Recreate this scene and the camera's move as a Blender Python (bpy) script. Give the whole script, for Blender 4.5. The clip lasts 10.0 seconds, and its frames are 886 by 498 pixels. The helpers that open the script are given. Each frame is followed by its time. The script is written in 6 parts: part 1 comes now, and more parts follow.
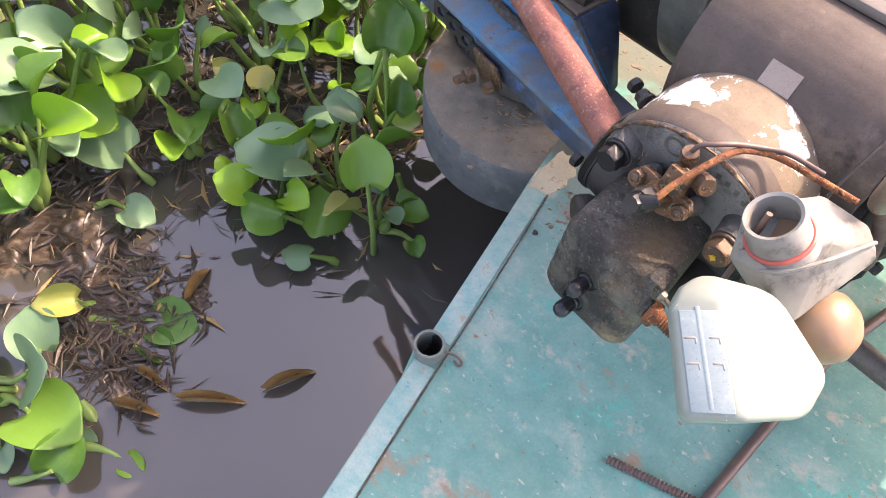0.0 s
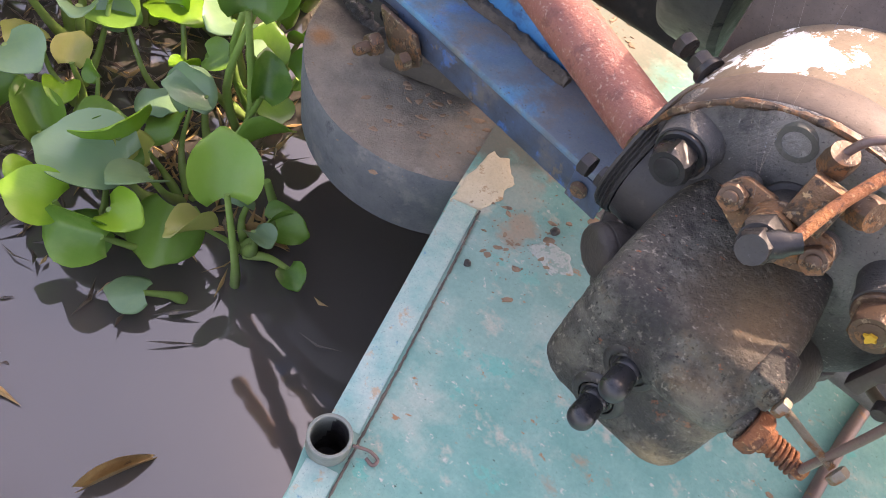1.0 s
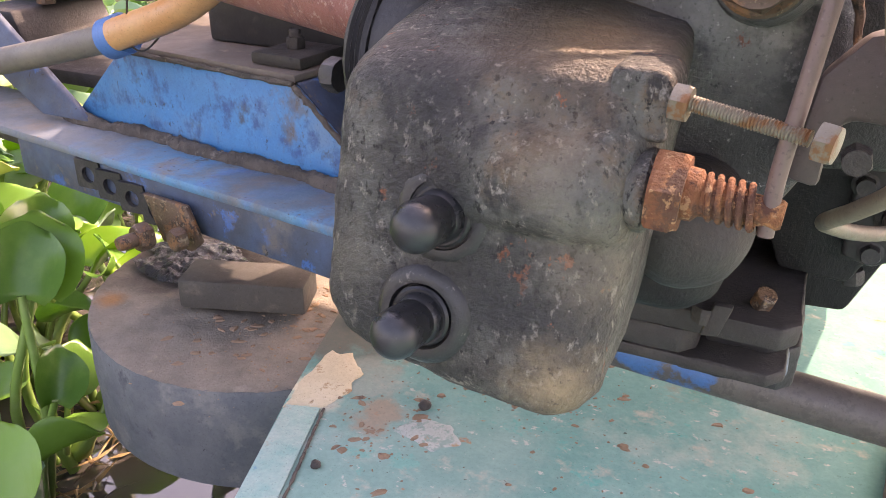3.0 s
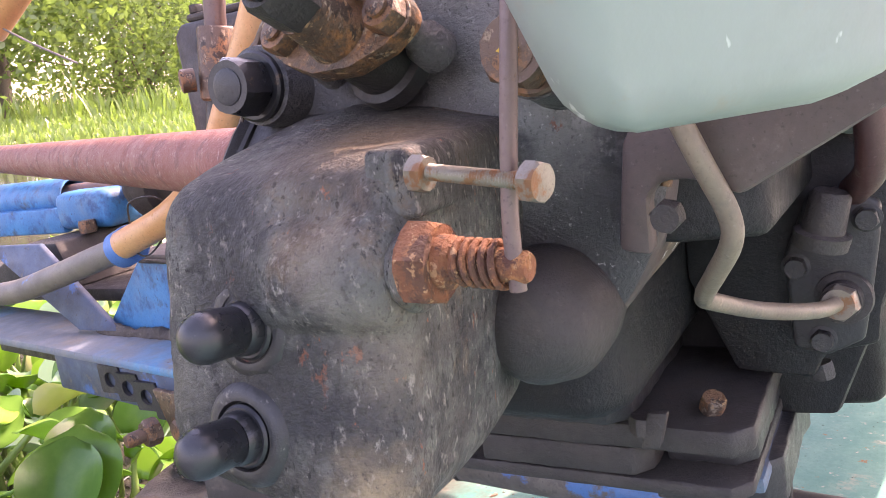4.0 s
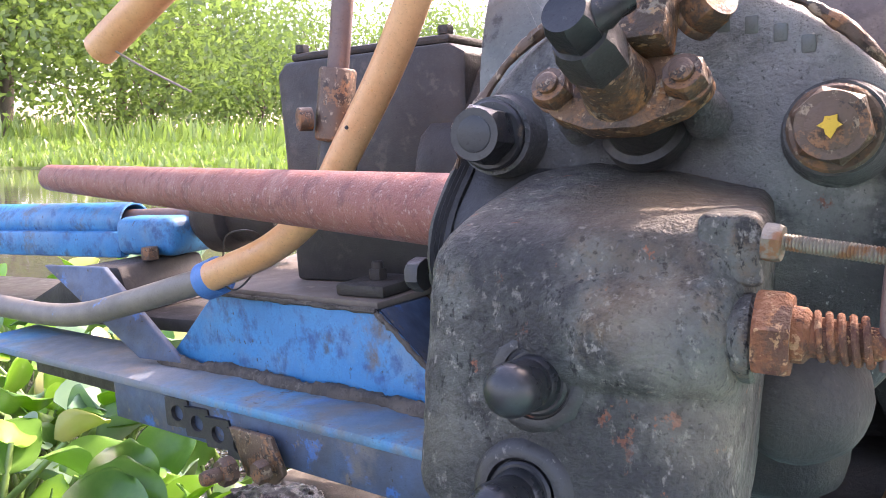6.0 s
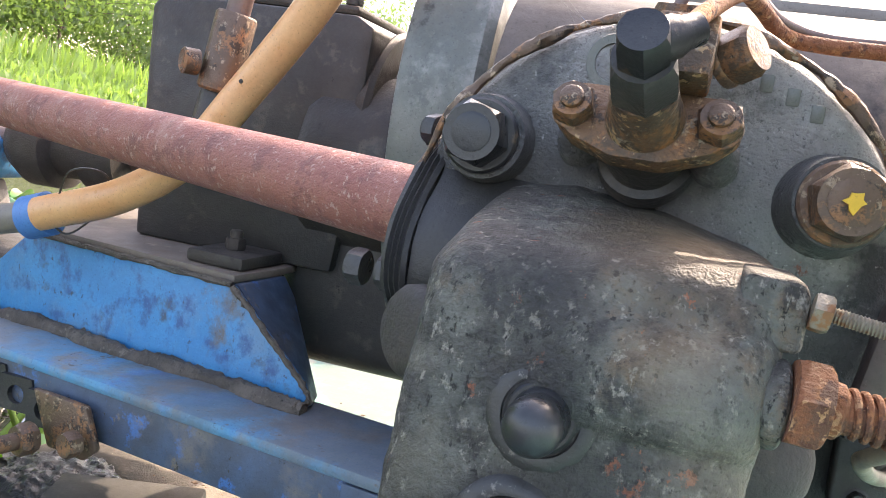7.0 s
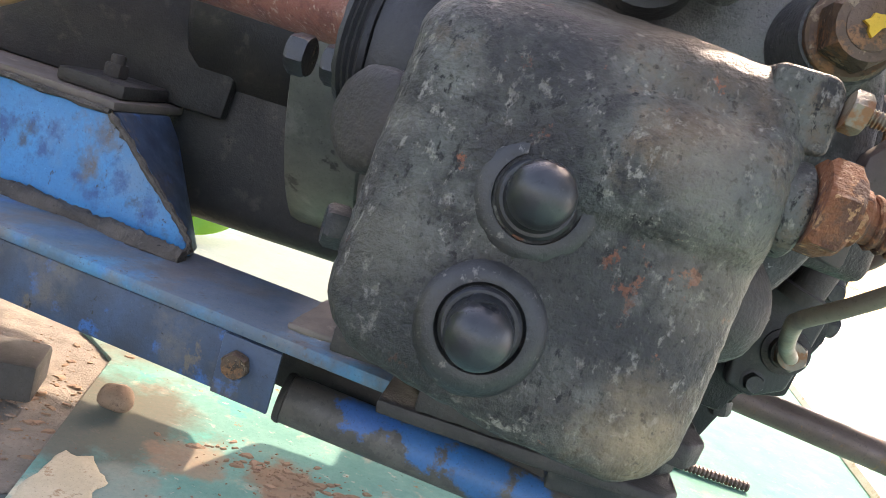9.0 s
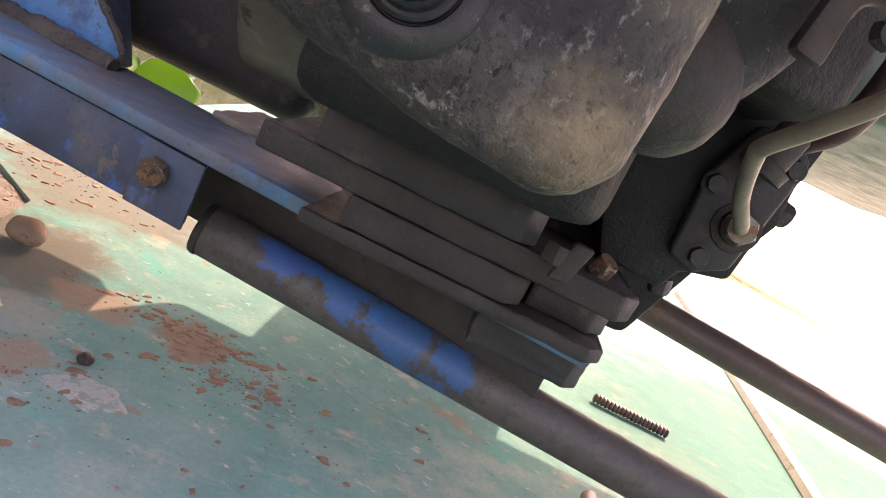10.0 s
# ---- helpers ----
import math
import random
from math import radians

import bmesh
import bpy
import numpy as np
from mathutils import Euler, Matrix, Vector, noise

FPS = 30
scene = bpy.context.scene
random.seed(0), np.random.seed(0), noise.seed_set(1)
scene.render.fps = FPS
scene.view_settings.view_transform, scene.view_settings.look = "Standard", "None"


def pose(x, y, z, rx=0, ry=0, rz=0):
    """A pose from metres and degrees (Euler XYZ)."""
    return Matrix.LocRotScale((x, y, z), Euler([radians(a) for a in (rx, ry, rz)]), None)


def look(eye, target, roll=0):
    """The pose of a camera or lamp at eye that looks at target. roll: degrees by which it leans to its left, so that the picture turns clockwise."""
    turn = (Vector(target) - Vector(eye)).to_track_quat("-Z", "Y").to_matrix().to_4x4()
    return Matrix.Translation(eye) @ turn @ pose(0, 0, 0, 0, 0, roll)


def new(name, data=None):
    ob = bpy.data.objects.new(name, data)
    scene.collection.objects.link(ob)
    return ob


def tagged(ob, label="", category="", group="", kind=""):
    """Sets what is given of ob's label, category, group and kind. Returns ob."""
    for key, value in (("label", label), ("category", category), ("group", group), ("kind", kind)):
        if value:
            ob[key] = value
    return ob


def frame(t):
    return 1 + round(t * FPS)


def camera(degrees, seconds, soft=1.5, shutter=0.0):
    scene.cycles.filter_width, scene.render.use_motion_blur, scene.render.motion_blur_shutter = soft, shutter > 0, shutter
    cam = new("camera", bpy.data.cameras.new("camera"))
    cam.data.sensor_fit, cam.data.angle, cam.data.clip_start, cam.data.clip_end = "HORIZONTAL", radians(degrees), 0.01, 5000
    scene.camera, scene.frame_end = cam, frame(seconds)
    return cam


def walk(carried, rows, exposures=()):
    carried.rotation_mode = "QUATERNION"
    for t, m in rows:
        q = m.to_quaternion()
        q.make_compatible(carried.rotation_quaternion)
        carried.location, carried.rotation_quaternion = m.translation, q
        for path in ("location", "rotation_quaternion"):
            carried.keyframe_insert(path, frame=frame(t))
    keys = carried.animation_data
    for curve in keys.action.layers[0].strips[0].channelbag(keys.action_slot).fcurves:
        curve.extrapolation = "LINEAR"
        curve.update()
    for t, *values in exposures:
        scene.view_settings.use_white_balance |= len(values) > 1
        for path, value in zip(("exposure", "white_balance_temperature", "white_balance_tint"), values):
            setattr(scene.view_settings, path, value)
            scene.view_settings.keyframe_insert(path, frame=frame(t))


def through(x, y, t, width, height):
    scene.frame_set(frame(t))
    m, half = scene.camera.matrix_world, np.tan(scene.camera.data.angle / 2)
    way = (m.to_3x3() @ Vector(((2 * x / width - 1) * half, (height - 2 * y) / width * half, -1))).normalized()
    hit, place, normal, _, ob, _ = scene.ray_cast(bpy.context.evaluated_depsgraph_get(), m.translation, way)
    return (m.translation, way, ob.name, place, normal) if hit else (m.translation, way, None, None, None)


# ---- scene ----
# The boat frame: deck top at z = 0, x along the rocker cover's face, y into the engine. The boat lies heeled on the water.
UP = Vector((0.066, 0.046, 0.9968)).normalized()
HEEL = UP.rotation_difference(Vector((0, 0, 1))).to_matrix().to_4x4()

cam = camera(58.0, 10.0, 0.9)
# seconds, place and turn in the boat frame
ROWS = [
    (0.0, 0.0040, -0.0093, 0.8905, 32.68, -1.06, 46.20),
    (0.5, -0.0807, 0.0365, 0.7863, 35.57, -4.96, 39.59),
    (1.0, -0.1634, 0.0992, 0.6503, 33.37, -9.45, 39.83),
    (1.5, -0.1840, 0.0986, 0.5891, 36.23, -10.78, 38.66),
    (2.0, -0.1787, 0.0812, 0.5443, 43.70, -10.91, 33.40),
    (2.5, -0.1270, 0.0758, 0.4751, 54.98, -7.55, 27.49),
    (3.0, -0.0653, 0.1334, 0.3902, 64.35, -0.90, 24.73),
    (3.2, -0.0464, 0.1612, 0.3617, 67.25, 3.23, 24.92),
    (4.3, 0.0210, 0.1672, 0.3572, 80.69, 8.54, 30.12),
    (4.5, 0.0204, 0.1617, 0.3568, 81.11, 8.66, 30.51),
    (5.0, 0.0172, 0.1526, 0.3612, 81.91, 8.56, 30.90),
    (5.5, -0.0156, 0.1412, 0.3684, 82.57, 6.72, 31.15),
    (5.7, -0.0351, 0.1343, 0.3672, 82.81, 5.53, 31.16),
    (6.8, -0.1310, 0.1194, 0.3684, 81.42, -7.49, 19.89),
    (7.0, -0.1354, 0.1262, 0.3656, 81.98, -8.72, 15.83),
    (7.5, -0.1486, 0.1434, 0.3490, 81.31, -11.18, 10.21),
    (8.0, -0.1608, 0.1486, 0.3774, 81.07, -10.82, 8.38),
    (8.5, -0.1678, 0.1557, 0.3624, 80.94, -12.39, 6.99),
    (9.0, -0.1622, 0.1455, 0.3142, 78.69, -17.15, 6.70),
    (9.5, -0.1360, 0.1542, 0.2561, 76.13, -23.36, 6.62),
    (10.0, -0.1319, 0.1621, 0.2513, 77.00, -25.83, 5.17),
]
walk(cam, [(t, HEEL @ pose(*place)) for t, *place in ROWS],
     exposures=[(0.0, 2.0, 8200, 28), (0.5, 2.15, 8200, 27), (1.0, 2.2, 8700, 31), (1.5, 2.6, 9400, 34), (2.5, 2.65, 9600, 35), (3.0, 2.48, 9000, 37), (4.5, 2.7, 7700, 46), (5.7, 2.55, 7200, 36), (7.0, 2.5, 7800, 19), (8.5, 2.5, 7700, 16), (10.0, 1.85, 9000, 42)])

# ---- light ----
SUN_TO = Vector((0.22, 0.66, 0.70)).normalized()
world = bpy.data.worlds.new("sky")
scene.world = world
world.use_nodes = True
wn = world.node_tree.nodes
sky = wn.new("ShaderNodeTexSky")
sky.sky_type, sky.sun_disc = "NISHITA", False
sky.sun_elevation = math.asin(SUN_TO.z)
sky.sun_rotation = math.atan2(SUN_TO.x, SUN_TO.y)
sky.dust_density = 3.0
world.node_tree.links.new(sky.outputs[0], wn["Background"].inputs[0])
wn["Background"].inputs[1].default_value = 0.19
sun = new("sun", bpy.data.lights.new("sun", "SUN"))
sun.data.energy, sun.data.angle, sun.data.color = 2.0, radians(0.6), (1.0, 0.95, 0.86)
sun.matrix_world = look((0, 0, 0), -SUN_TO)

# ---- materials ----
def material(name, build):
    m = bpy.data.materials.new(name)
    m.use_nodes = True
    nt = m.node_tree
    build(nt, nt.nodes["Principled BSDF"])
    return m


def noise_at(nt, scale, detail=6.0, rough=0.6, stretch=None, kind="Object"):
    co = nt.nodes.new("ShaderNodeTexCoord")
    n = nt.nodes.new("ShaderNodeTexNoise")
    n.inputs["Scale"].default_value, n.inputs["Detail"].default_value, n.inputs["Roughness"].default_value = scale, detail, rough
    src = co.outputs[kind]
    if stretch:
        mp = nt.nodes.new("ShaderNodeMapping")
        mp.inputs["Scale"].default_value = stretch
        nt.links.new(src, mp.inputs[0])
        src = mp.outputs[0]
    nt.links.new(src, n.inputs["Vector"])
    return n.outputs["Fac"]


def ramp(nt, fac, stops):
    r = nt.nodes.new("ShaderNodeValToRGB")
    e = r.color_ramp.elements
    while len(e) < len(stops):
        e.new(0.5)
    for el, (p, c) in zip(e, stops):
        el.position = p
        el.color = (*c, 1) if len(c) == 3 else c
    nt.links.new(fac, r.inputs[0])
    return r.outputs[0]


def mix(nt, fac, a, b):
    m = nt.nodes.new("ShaderNodeMix")
    m.data_type = "RGBA"
    for s, v in ((m.inputs[0], fac), (m.inputs[6], a), (m.inputs[7], b)):
        if isinstance(v, (int, float)):
            s.default_value = v
        elif isinstance(v, tuple):
            s.default_value = (*v, 1)
        else:
            nt.links.new(v, s)
    return m.outputs[2]


def grey(v):
    return (v, v, v)


def bump(nt, p, fac, strength, dist=0.001):
    b = nt.nodes.new("ShaderNodeBump")
    b.inputs["Strength"].default_value, b.inputs["Distance"].default_value = strength, dist
    nt.links.new(fac, b.inputs["Height"])
    nt.links.new(b.outputs[0], p.inputs["Normal"])


def worn(name, base, layers, rough=0.6, metal=0.0, grain=350.0, grain_strength=0.35, rough_var=0.15, dist=0.0006, stains_and_light=(), ragged_scale=24.0, soft=(0.75, 1.15), gloss=0.5, specks=0.45):
    """base: two colours mixed coarsely; layers: (scale, threshold, width, colour, detail) laid over one another where noise passes the threshold."""
    def build(nt, p):
        col = mix(nt, ramp(nt, noise_at(nt, 28.0), [(0.35, grey(0)), (0.65, grey(1))]), base[0], base[1])
        for i, (scale, th, wid, c, *more) in enumerate(layers):
            f = ramp(nt, noise_at(nt, scale, 8.0, 0.68, (1, 1 + 0.13 * i, 1 - 0.07 * i)), [(th, grey(0)), (th + wid, grey(1))])
            col = mix(nt, f, col, c)
        for at, reach, ragged, c, most in stains_and_light:
            co = nt.nodes.new("ShaderNodeTexCoord")
            d = nt.nodes.new("ShaderNodeVectorMath")
            d.operation = "DISTANCE"
            d.inputs[1].default_value = at
            nt.links.new(co.outputs["Object"], d.inputs[0])
            m = nt.nodes.new("ShaderNodeMath")
            m.operation = "MULTIPLY_ADD"
            nt.links.new(noise_at(nt, ragged_scale, 8.0, 0.65), m.inputs[0])
            m.inputs[1].default_value = ragged
            nt.links.new(d.outputs["Value"], m.inputs[2])
            col = mix(nt, ramp(nt, m.outputs[0], [(reach * soft[0] + ragged * 0.5, grey(most)), (reach * soft[1] + ragged * 0.5, grey(0))]), col, c)
        fine = noise_at(nt, grain, 5.0, 0.7)
        col = mix(nt, ramp(nt, fine, [(0.3, grey(0.0)), (0.7, grey(0.22))]), col, tuple(0.35 * k for k in base[0]))
        # pits and pale specks, a millimetre or two across
        pits = noise_at(nt, 620.0, 3.0, 0.6)
        col = mix(nt, ramp(nt, pits, [(0.30, grey(specks)), (0.40, grey(0.0))]), col, tuple(0.3 * k for k in base[0]))
        col = mix(nt, ramp(nt, noise_at(nt, 480.0, 4.0, 0.65), [(0.64, grey(0.0)), (0.72, grey(specks * 0.7))]), col, tuple(0.08 + 1.3 * k for k in base[1]))
        nt.links.new(col, p.inputs["Base Color"])
        r = ramp(nt, noise_at(nt, 60.0), [(0.3, grey(max(rough - rough_var, 0.02))), (0.7, grey(min(rough + rough_var, 1)))])
        nt.links.new(r, p.inputs["Roughness"])
        p.inputs["Metallic"].default_value = metal
        p.inputs["Specular IOR Level"].default_value = gloss
        both = nt.nodes.new("ShaderNodeMath")
        both.operation = "MULTIPLY_ADD"
        nt.links.new(pits, both.inputs[0])
        both.inputs[1].default_value = 0.45
        nt.links.new(fine, both.inputs[2])
        bump(nt, p, both.outputs[0], grain_strength, dist)
    return material(name, build)


RUST = (0.22, 0.075, 0.028)
M_DECK = worn("turquoise deck paint", ((0.145, 0.335, 0.285), (0.21, 0.40, 0.345)),
              [(9.0, 0.53, 0.14, (0.36, 0.44, 0.375)), (22.0, 0.57, 0.10, (0.46, 0.43, 0.35)), (13.0, 0.60, 0.03, (0.12, 0.40, 0.34)), (6.0, 0.61, 0.06, (0.36, 0.27, 0.19)), (80.0, 0.62, 0.03, (0.52, 0.50, 0.43)),
               (45.0, 0.64, 0.03, (0.40, 0.20, 0.11)), (160.0, 0.66, 0.02, (0.05, 0.04, 0.03))], 0.90, 0.0, 240.0, 0.25, gloss=0.03, specks=0.3,
              # first spot: sunlit corner put in as cream; second: darker brown under the gusset
              stains_and_light=[((-0.722, -0.538, 0.1), 0.026, 0.055, (0.74, 0.63, 0.45), 0.95), ((-0.755, -0.425, 0.1), 0.085, 0.12, (0.17, 0.145, 0.115), 0.9), ((-0.66, -0.548, 0.1), 0.022, 0.06, (0.42, 0.24, 0.15), 0.8), ((-0.595, -0.43, 0.1), 0.03, 0.09, (0.34, 0.19, 0.12), 0.85),
                      # grey spots behind the gusset, green one beyond: sun's glare taken down in the colour
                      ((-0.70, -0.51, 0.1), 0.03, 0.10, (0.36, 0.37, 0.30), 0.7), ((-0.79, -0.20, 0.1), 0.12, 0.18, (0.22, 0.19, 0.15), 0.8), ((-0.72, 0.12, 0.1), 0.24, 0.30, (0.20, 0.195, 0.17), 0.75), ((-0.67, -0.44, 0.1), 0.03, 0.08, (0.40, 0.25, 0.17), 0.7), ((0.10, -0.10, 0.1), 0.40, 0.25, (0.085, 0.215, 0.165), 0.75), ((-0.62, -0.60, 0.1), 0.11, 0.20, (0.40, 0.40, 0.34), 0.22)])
M_EDGE = worn("worn edge paint", ((0.17, 0.39, 0.36), (0.40, 0.50, 0.45)),
              [(30.0, 0.58, 0.06, (0.45, 0.33, 0.22)), (60.0, 0.62, 0.04, (0.12, 0.30, 0.38)), (120.0, 0.68, 0.03, (0.10, 0.06, 0.04))], 0.55)
M_CREAM = worn("cream weld paint", ((0.55, 0.45, 0.30), (0.62, 0.55, 0.42)), [(40.0, 0.55, 0.08, (0.40, 0.25, 0.13)), (90.0, 0.66, 0.04, (0.1, 0.07, 0.05))], 0.65)
M_SUNFILLER = worn("cream filler with sunlight in it", ((0.60, 0.50, 0.34), (0.68, 0.58, 0.42)), [(60.0, 0.58, 0.06, (0.42, 0.27, 0.16)), (110.0, 0.64, 0.05, (0.25, 0.20, 0.14))], 0.85, 0.0, 240.0, 0.8, gloss=0.1)
M_WHITESMEAR = worn("dull white smear", ((0.38, 0.42, 0.38), (0.46, 0.47, 0.43)), [(90.0, 0.50, 0.08, (0.25, 0.36, 0.31)), (60.0, 0.60, 0.06, (0.42, 0.28, 0.18))], 0.9, gloss=0.05)
M_PALE = worn("pale sunlit plate", ((0.42, 0.43, 0.39), (0.48, 0.48, 0.45)), [(12.0, 0.62, 0.08, (0.36, 0.35, 0.30)), (120.0, 0.72, 0.02, (0.25, 0.2, 0.15))], 0.6)
M_DRUM = worn("dirty drum top", ((0.21, 0.185, 0.155), (0.28, 0.245, 0.20)),
              [(9.0, 0.52, 0.12, (0.155, 0.137, 0.117)), (14.0, 0.58, 0.10, (0.32, 0.29, 0.24)), (30.0, 0.62, 0.06, (0.33, 0.28, 0.21)), (60.0, 0.66, 0.05, (0.24, 0.13, 0.07)), (90.0, 0.68, 0.03, (0.40, 0.36, 0.30))], 0.85, 0.0, 300.0, 0.8, 0.1, 0.002, gloss=0.15,
              ragged_scale=30.0, soft=(0.5, 1.3), stains_and_light=[((-0.11, 0.01, 0.0), 0.085, 0.10, (0.024, 0.023, 0.023), 0.95), ((-0.135, -0.095, 0.0), 0.014, 0.03, (0.34, 0.17, 0.07), 0.9), ((0.0, -0.02, 0.0), 0.05, 0.10, (0.07, 0.062, 0.054), 0.7)])
M_DRUMSIDE = worn("dark tarred side", ((0.100, 0.112, 0.120), (0.140, 0.148, 0.150)),
                  [(16.0, 0.58, 0.08, (0.18, 0.178, 0.17)), (40.0, 0.60, 0.08, (0.075, 0.082, 0.088)), (70.0, 0.66, 0.04, (0.19, 0.16, 0.13)), (150.0, 0.66, 0.03, (0.03, 0.03, 0.03))], 0.7, 0.0, 260.0, 0.5, gloss=0.25)
M_TAR = worn("wet black tar", ((0.012, 0.012, 0.013), (0.03, 0.03, 0.03)), [(40.0, 0.6, 0.05, (0.07, 0.06, 0.05))], 0.3, 0.0, 120.0, 1.0, 0.15, 0.003)
M_BLUE = worn("chipped blue paint", ((0.010, 0.165, 0.38), (0.018, 0.225, 0.48)),
              [(11.0, 0.52, 0.16, (0.08, 0.20, 0.34)), (30.0, 0.58, 0.10, (0.05, 0.085, 0.13)), (45.0, 0.52, 0.12, (0.015, 0.085, 0.22)), (14.0, 0.60, 0.10, (0.10, 0.095, 0.095)), (130.0, 0.63, 0.05, (0.03, 0.045, 0.07)), (75.0, 0.68, 0.05, (0.05, 0.05, 0.055)), (40.0, 0.70, 0.03, (0.14, 0.08, 0.05)), (170.0, 0.66, 0.02, (0.02, 0.02, 0.022))], 0.5)
M_BLUEGREY = worn("dark blue-grey steel", ((0.050, 0.088, 0.155), (0.045, 0.055, 0.075)),
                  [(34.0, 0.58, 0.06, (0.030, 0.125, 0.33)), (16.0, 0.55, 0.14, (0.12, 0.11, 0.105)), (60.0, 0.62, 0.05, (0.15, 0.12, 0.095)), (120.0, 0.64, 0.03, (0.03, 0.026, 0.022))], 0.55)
M_TUBEPAINT = worn("flaking blue on steel", ((0.085, 0.068, 0.058), (0.115, 0.098, 0.085)),
                   [(18.0, 0.50, 0.06, (0.095, 0.080, 0.070)), (110.0, 0.52, 0.03, (0.08, 0.068, 0.06)), (120.0, 0.64, 0.03, (0.035, 0.03, 0.026)), (70.0, 0.70, 0.02, (0.26, 0.22, 0.18))], 0.5, ragged_scale=55.0, soft=(0.9, 1.04),
                   stains_and_light=[((-0.310, -0.012, 0.034), 0.022, 0.075, (0.010, 0.130, 0.34), 0.85), ((-0.345, -0.012, 0.036), 0.018, 0.070, (0.011, 0.140, 0.37), 0.85), ((-0.385, -0.012, 0.038), 0.016, 0.065, (0.018, 0.12, 0.36), 0.85), ((-0.280, -0.014, 0.026), 0.014, 0.06, (0.010, 0.130, 0.34), 0.85)])
M_BLUETOP = worn("pale blue flange", ((0.034, 0.215, 0.40), (0.08, 0.235, 0.35)),
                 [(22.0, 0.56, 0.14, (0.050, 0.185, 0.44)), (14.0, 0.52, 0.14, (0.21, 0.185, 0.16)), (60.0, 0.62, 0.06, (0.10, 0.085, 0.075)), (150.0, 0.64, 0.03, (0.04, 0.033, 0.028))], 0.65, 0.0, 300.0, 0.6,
                 stains_and_light=[((-0.22, 0.05, 0.0), 0.20, 0.25, (0.20, 0.165, 0.135), 0.75), ((0.12, 0.02, 0.0), 0.10, 0.22, (0.105, 0.100, 0.098), 0.6), ((0.42, -0.02, 0.0), 0.12, 0.14, (0.09, 0.075, 0.065), 0.9), ((0.26, -0.01, 0.0), 0.10, 0.20, (0.13, 0.115, 0.11), 0.75)])
M_WELD = worn("oily weld dirt", ((0.135, 0.112, 0.092), (0.07, 0.06, 0.052)), [(60.0, 0.6, 0.06, (0.19, 0.165, 0.14)), (120.0, 0.62, 0.04, (0.015, 0.014, 0.012))], 0.85, 0.0, 220.0, 1.0, 0.1, 0.003)
M_SHELF = worn("brown oily shelf", ((0.17, 0.135, 0.11), (0.12, 0.10, 0.085)), [(30.0, 0.6, 0.08, (0.26, 0.21, 0.17)), (90.0, 0.66, 0.04, (0.04, 0.03, 0.03))], 0.7)
M_PIPE = worn("red oxide pipe", ((0.25, 0.085, 0.066), (0.30, 0.112, 0.086)), [(20.0, 0.56, 0.10, (0.34, 0.165, 0.13)), (55.0, 0.53, 0.06, (0.19, 0.068, 0.056)), (300.0, 0.58, 0.03, (0.40, 0.24, 0.20)), (130.0, 0.70, 0.03, (0.55, 0.42, 0.36))], 0.55, 0.0, 420.0, 0.8, 0.12, 0.0012)
CAST_LAYERS = [(18.0, 0.46, 0.14, (0.112, 0.116, 0.100)), (45.0, 0.52, 0.14, (0.140, 0.140, 0.120)), (24.0, 0.57, 0.10, (0.165, 0.110, 0.066)), (85.0, 0.48, 0.14, (0.042, 0.040, 0.038)),
               (130.0, 0.64, 0.03, (0.27, 0.095, 0.05)), (280.0, 0.57, 0.08, (0.25, 0.23, 0.195)), (360.0, 0.56, 0.07, (0.020, 0.019, 0.018))]
M_CAST = worn("weathered cast iron", ((0.045, 0.043, 0.040), (0.080, 0.073, 0.062)), CAST_LAYERS, 0.62, 0.05, 230.0, 0.9, 0.14, 0.002, specks=0.5, gloss=0.22)
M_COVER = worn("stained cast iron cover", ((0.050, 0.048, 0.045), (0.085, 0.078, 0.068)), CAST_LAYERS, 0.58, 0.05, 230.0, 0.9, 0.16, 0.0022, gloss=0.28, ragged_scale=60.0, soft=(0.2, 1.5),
                stains_and_light=[((0.022, -0.045, 0.026), 0.014, 0.05, (0.20, 0.135, 0.080), 0.6), ((0.040, -0.045, -0.004), 0.014, 0.04, (0.24, 0.20, 0.145), 0.6), ((-0.040, -0.048, -0.022), 0.012, 0.05, (0.185, 0.172, 0.130), 0.5),
                        # among these, near-black spots centred on the two cap nuts
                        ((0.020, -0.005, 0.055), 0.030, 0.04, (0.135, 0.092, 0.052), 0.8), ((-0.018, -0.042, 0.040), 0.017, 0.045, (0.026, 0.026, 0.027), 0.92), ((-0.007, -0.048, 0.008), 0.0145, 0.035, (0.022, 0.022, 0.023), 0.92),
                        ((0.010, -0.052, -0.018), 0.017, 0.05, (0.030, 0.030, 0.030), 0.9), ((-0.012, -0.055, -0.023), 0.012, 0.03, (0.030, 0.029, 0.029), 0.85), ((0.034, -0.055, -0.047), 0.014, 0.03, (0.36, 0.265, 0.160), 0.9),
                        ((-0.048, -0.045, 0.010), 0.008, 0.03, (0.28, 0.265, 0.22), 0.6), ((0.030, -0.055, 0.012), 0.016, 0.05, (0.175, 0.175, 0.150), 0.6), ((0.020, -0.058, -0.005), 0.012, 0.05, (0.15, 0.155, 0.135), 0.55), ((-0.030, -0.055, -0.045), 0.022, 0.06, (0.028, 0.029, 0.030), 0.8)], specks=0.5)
M_BOSS = worn("oily dark boss", ((0.024, 0.024, 0.025), (0.036, 0.036, 0.035)), [(45.0, 0.58, 0.12, (0.060, 0.056, 0.050)), (130.0, 0.66, 0.03, (0.20, 0.08, 0.045)), (280.0, 0.60, 0.06, (0.15, 0.14, 0.12))], 0.45, 0.1, 230.0, 0.7)
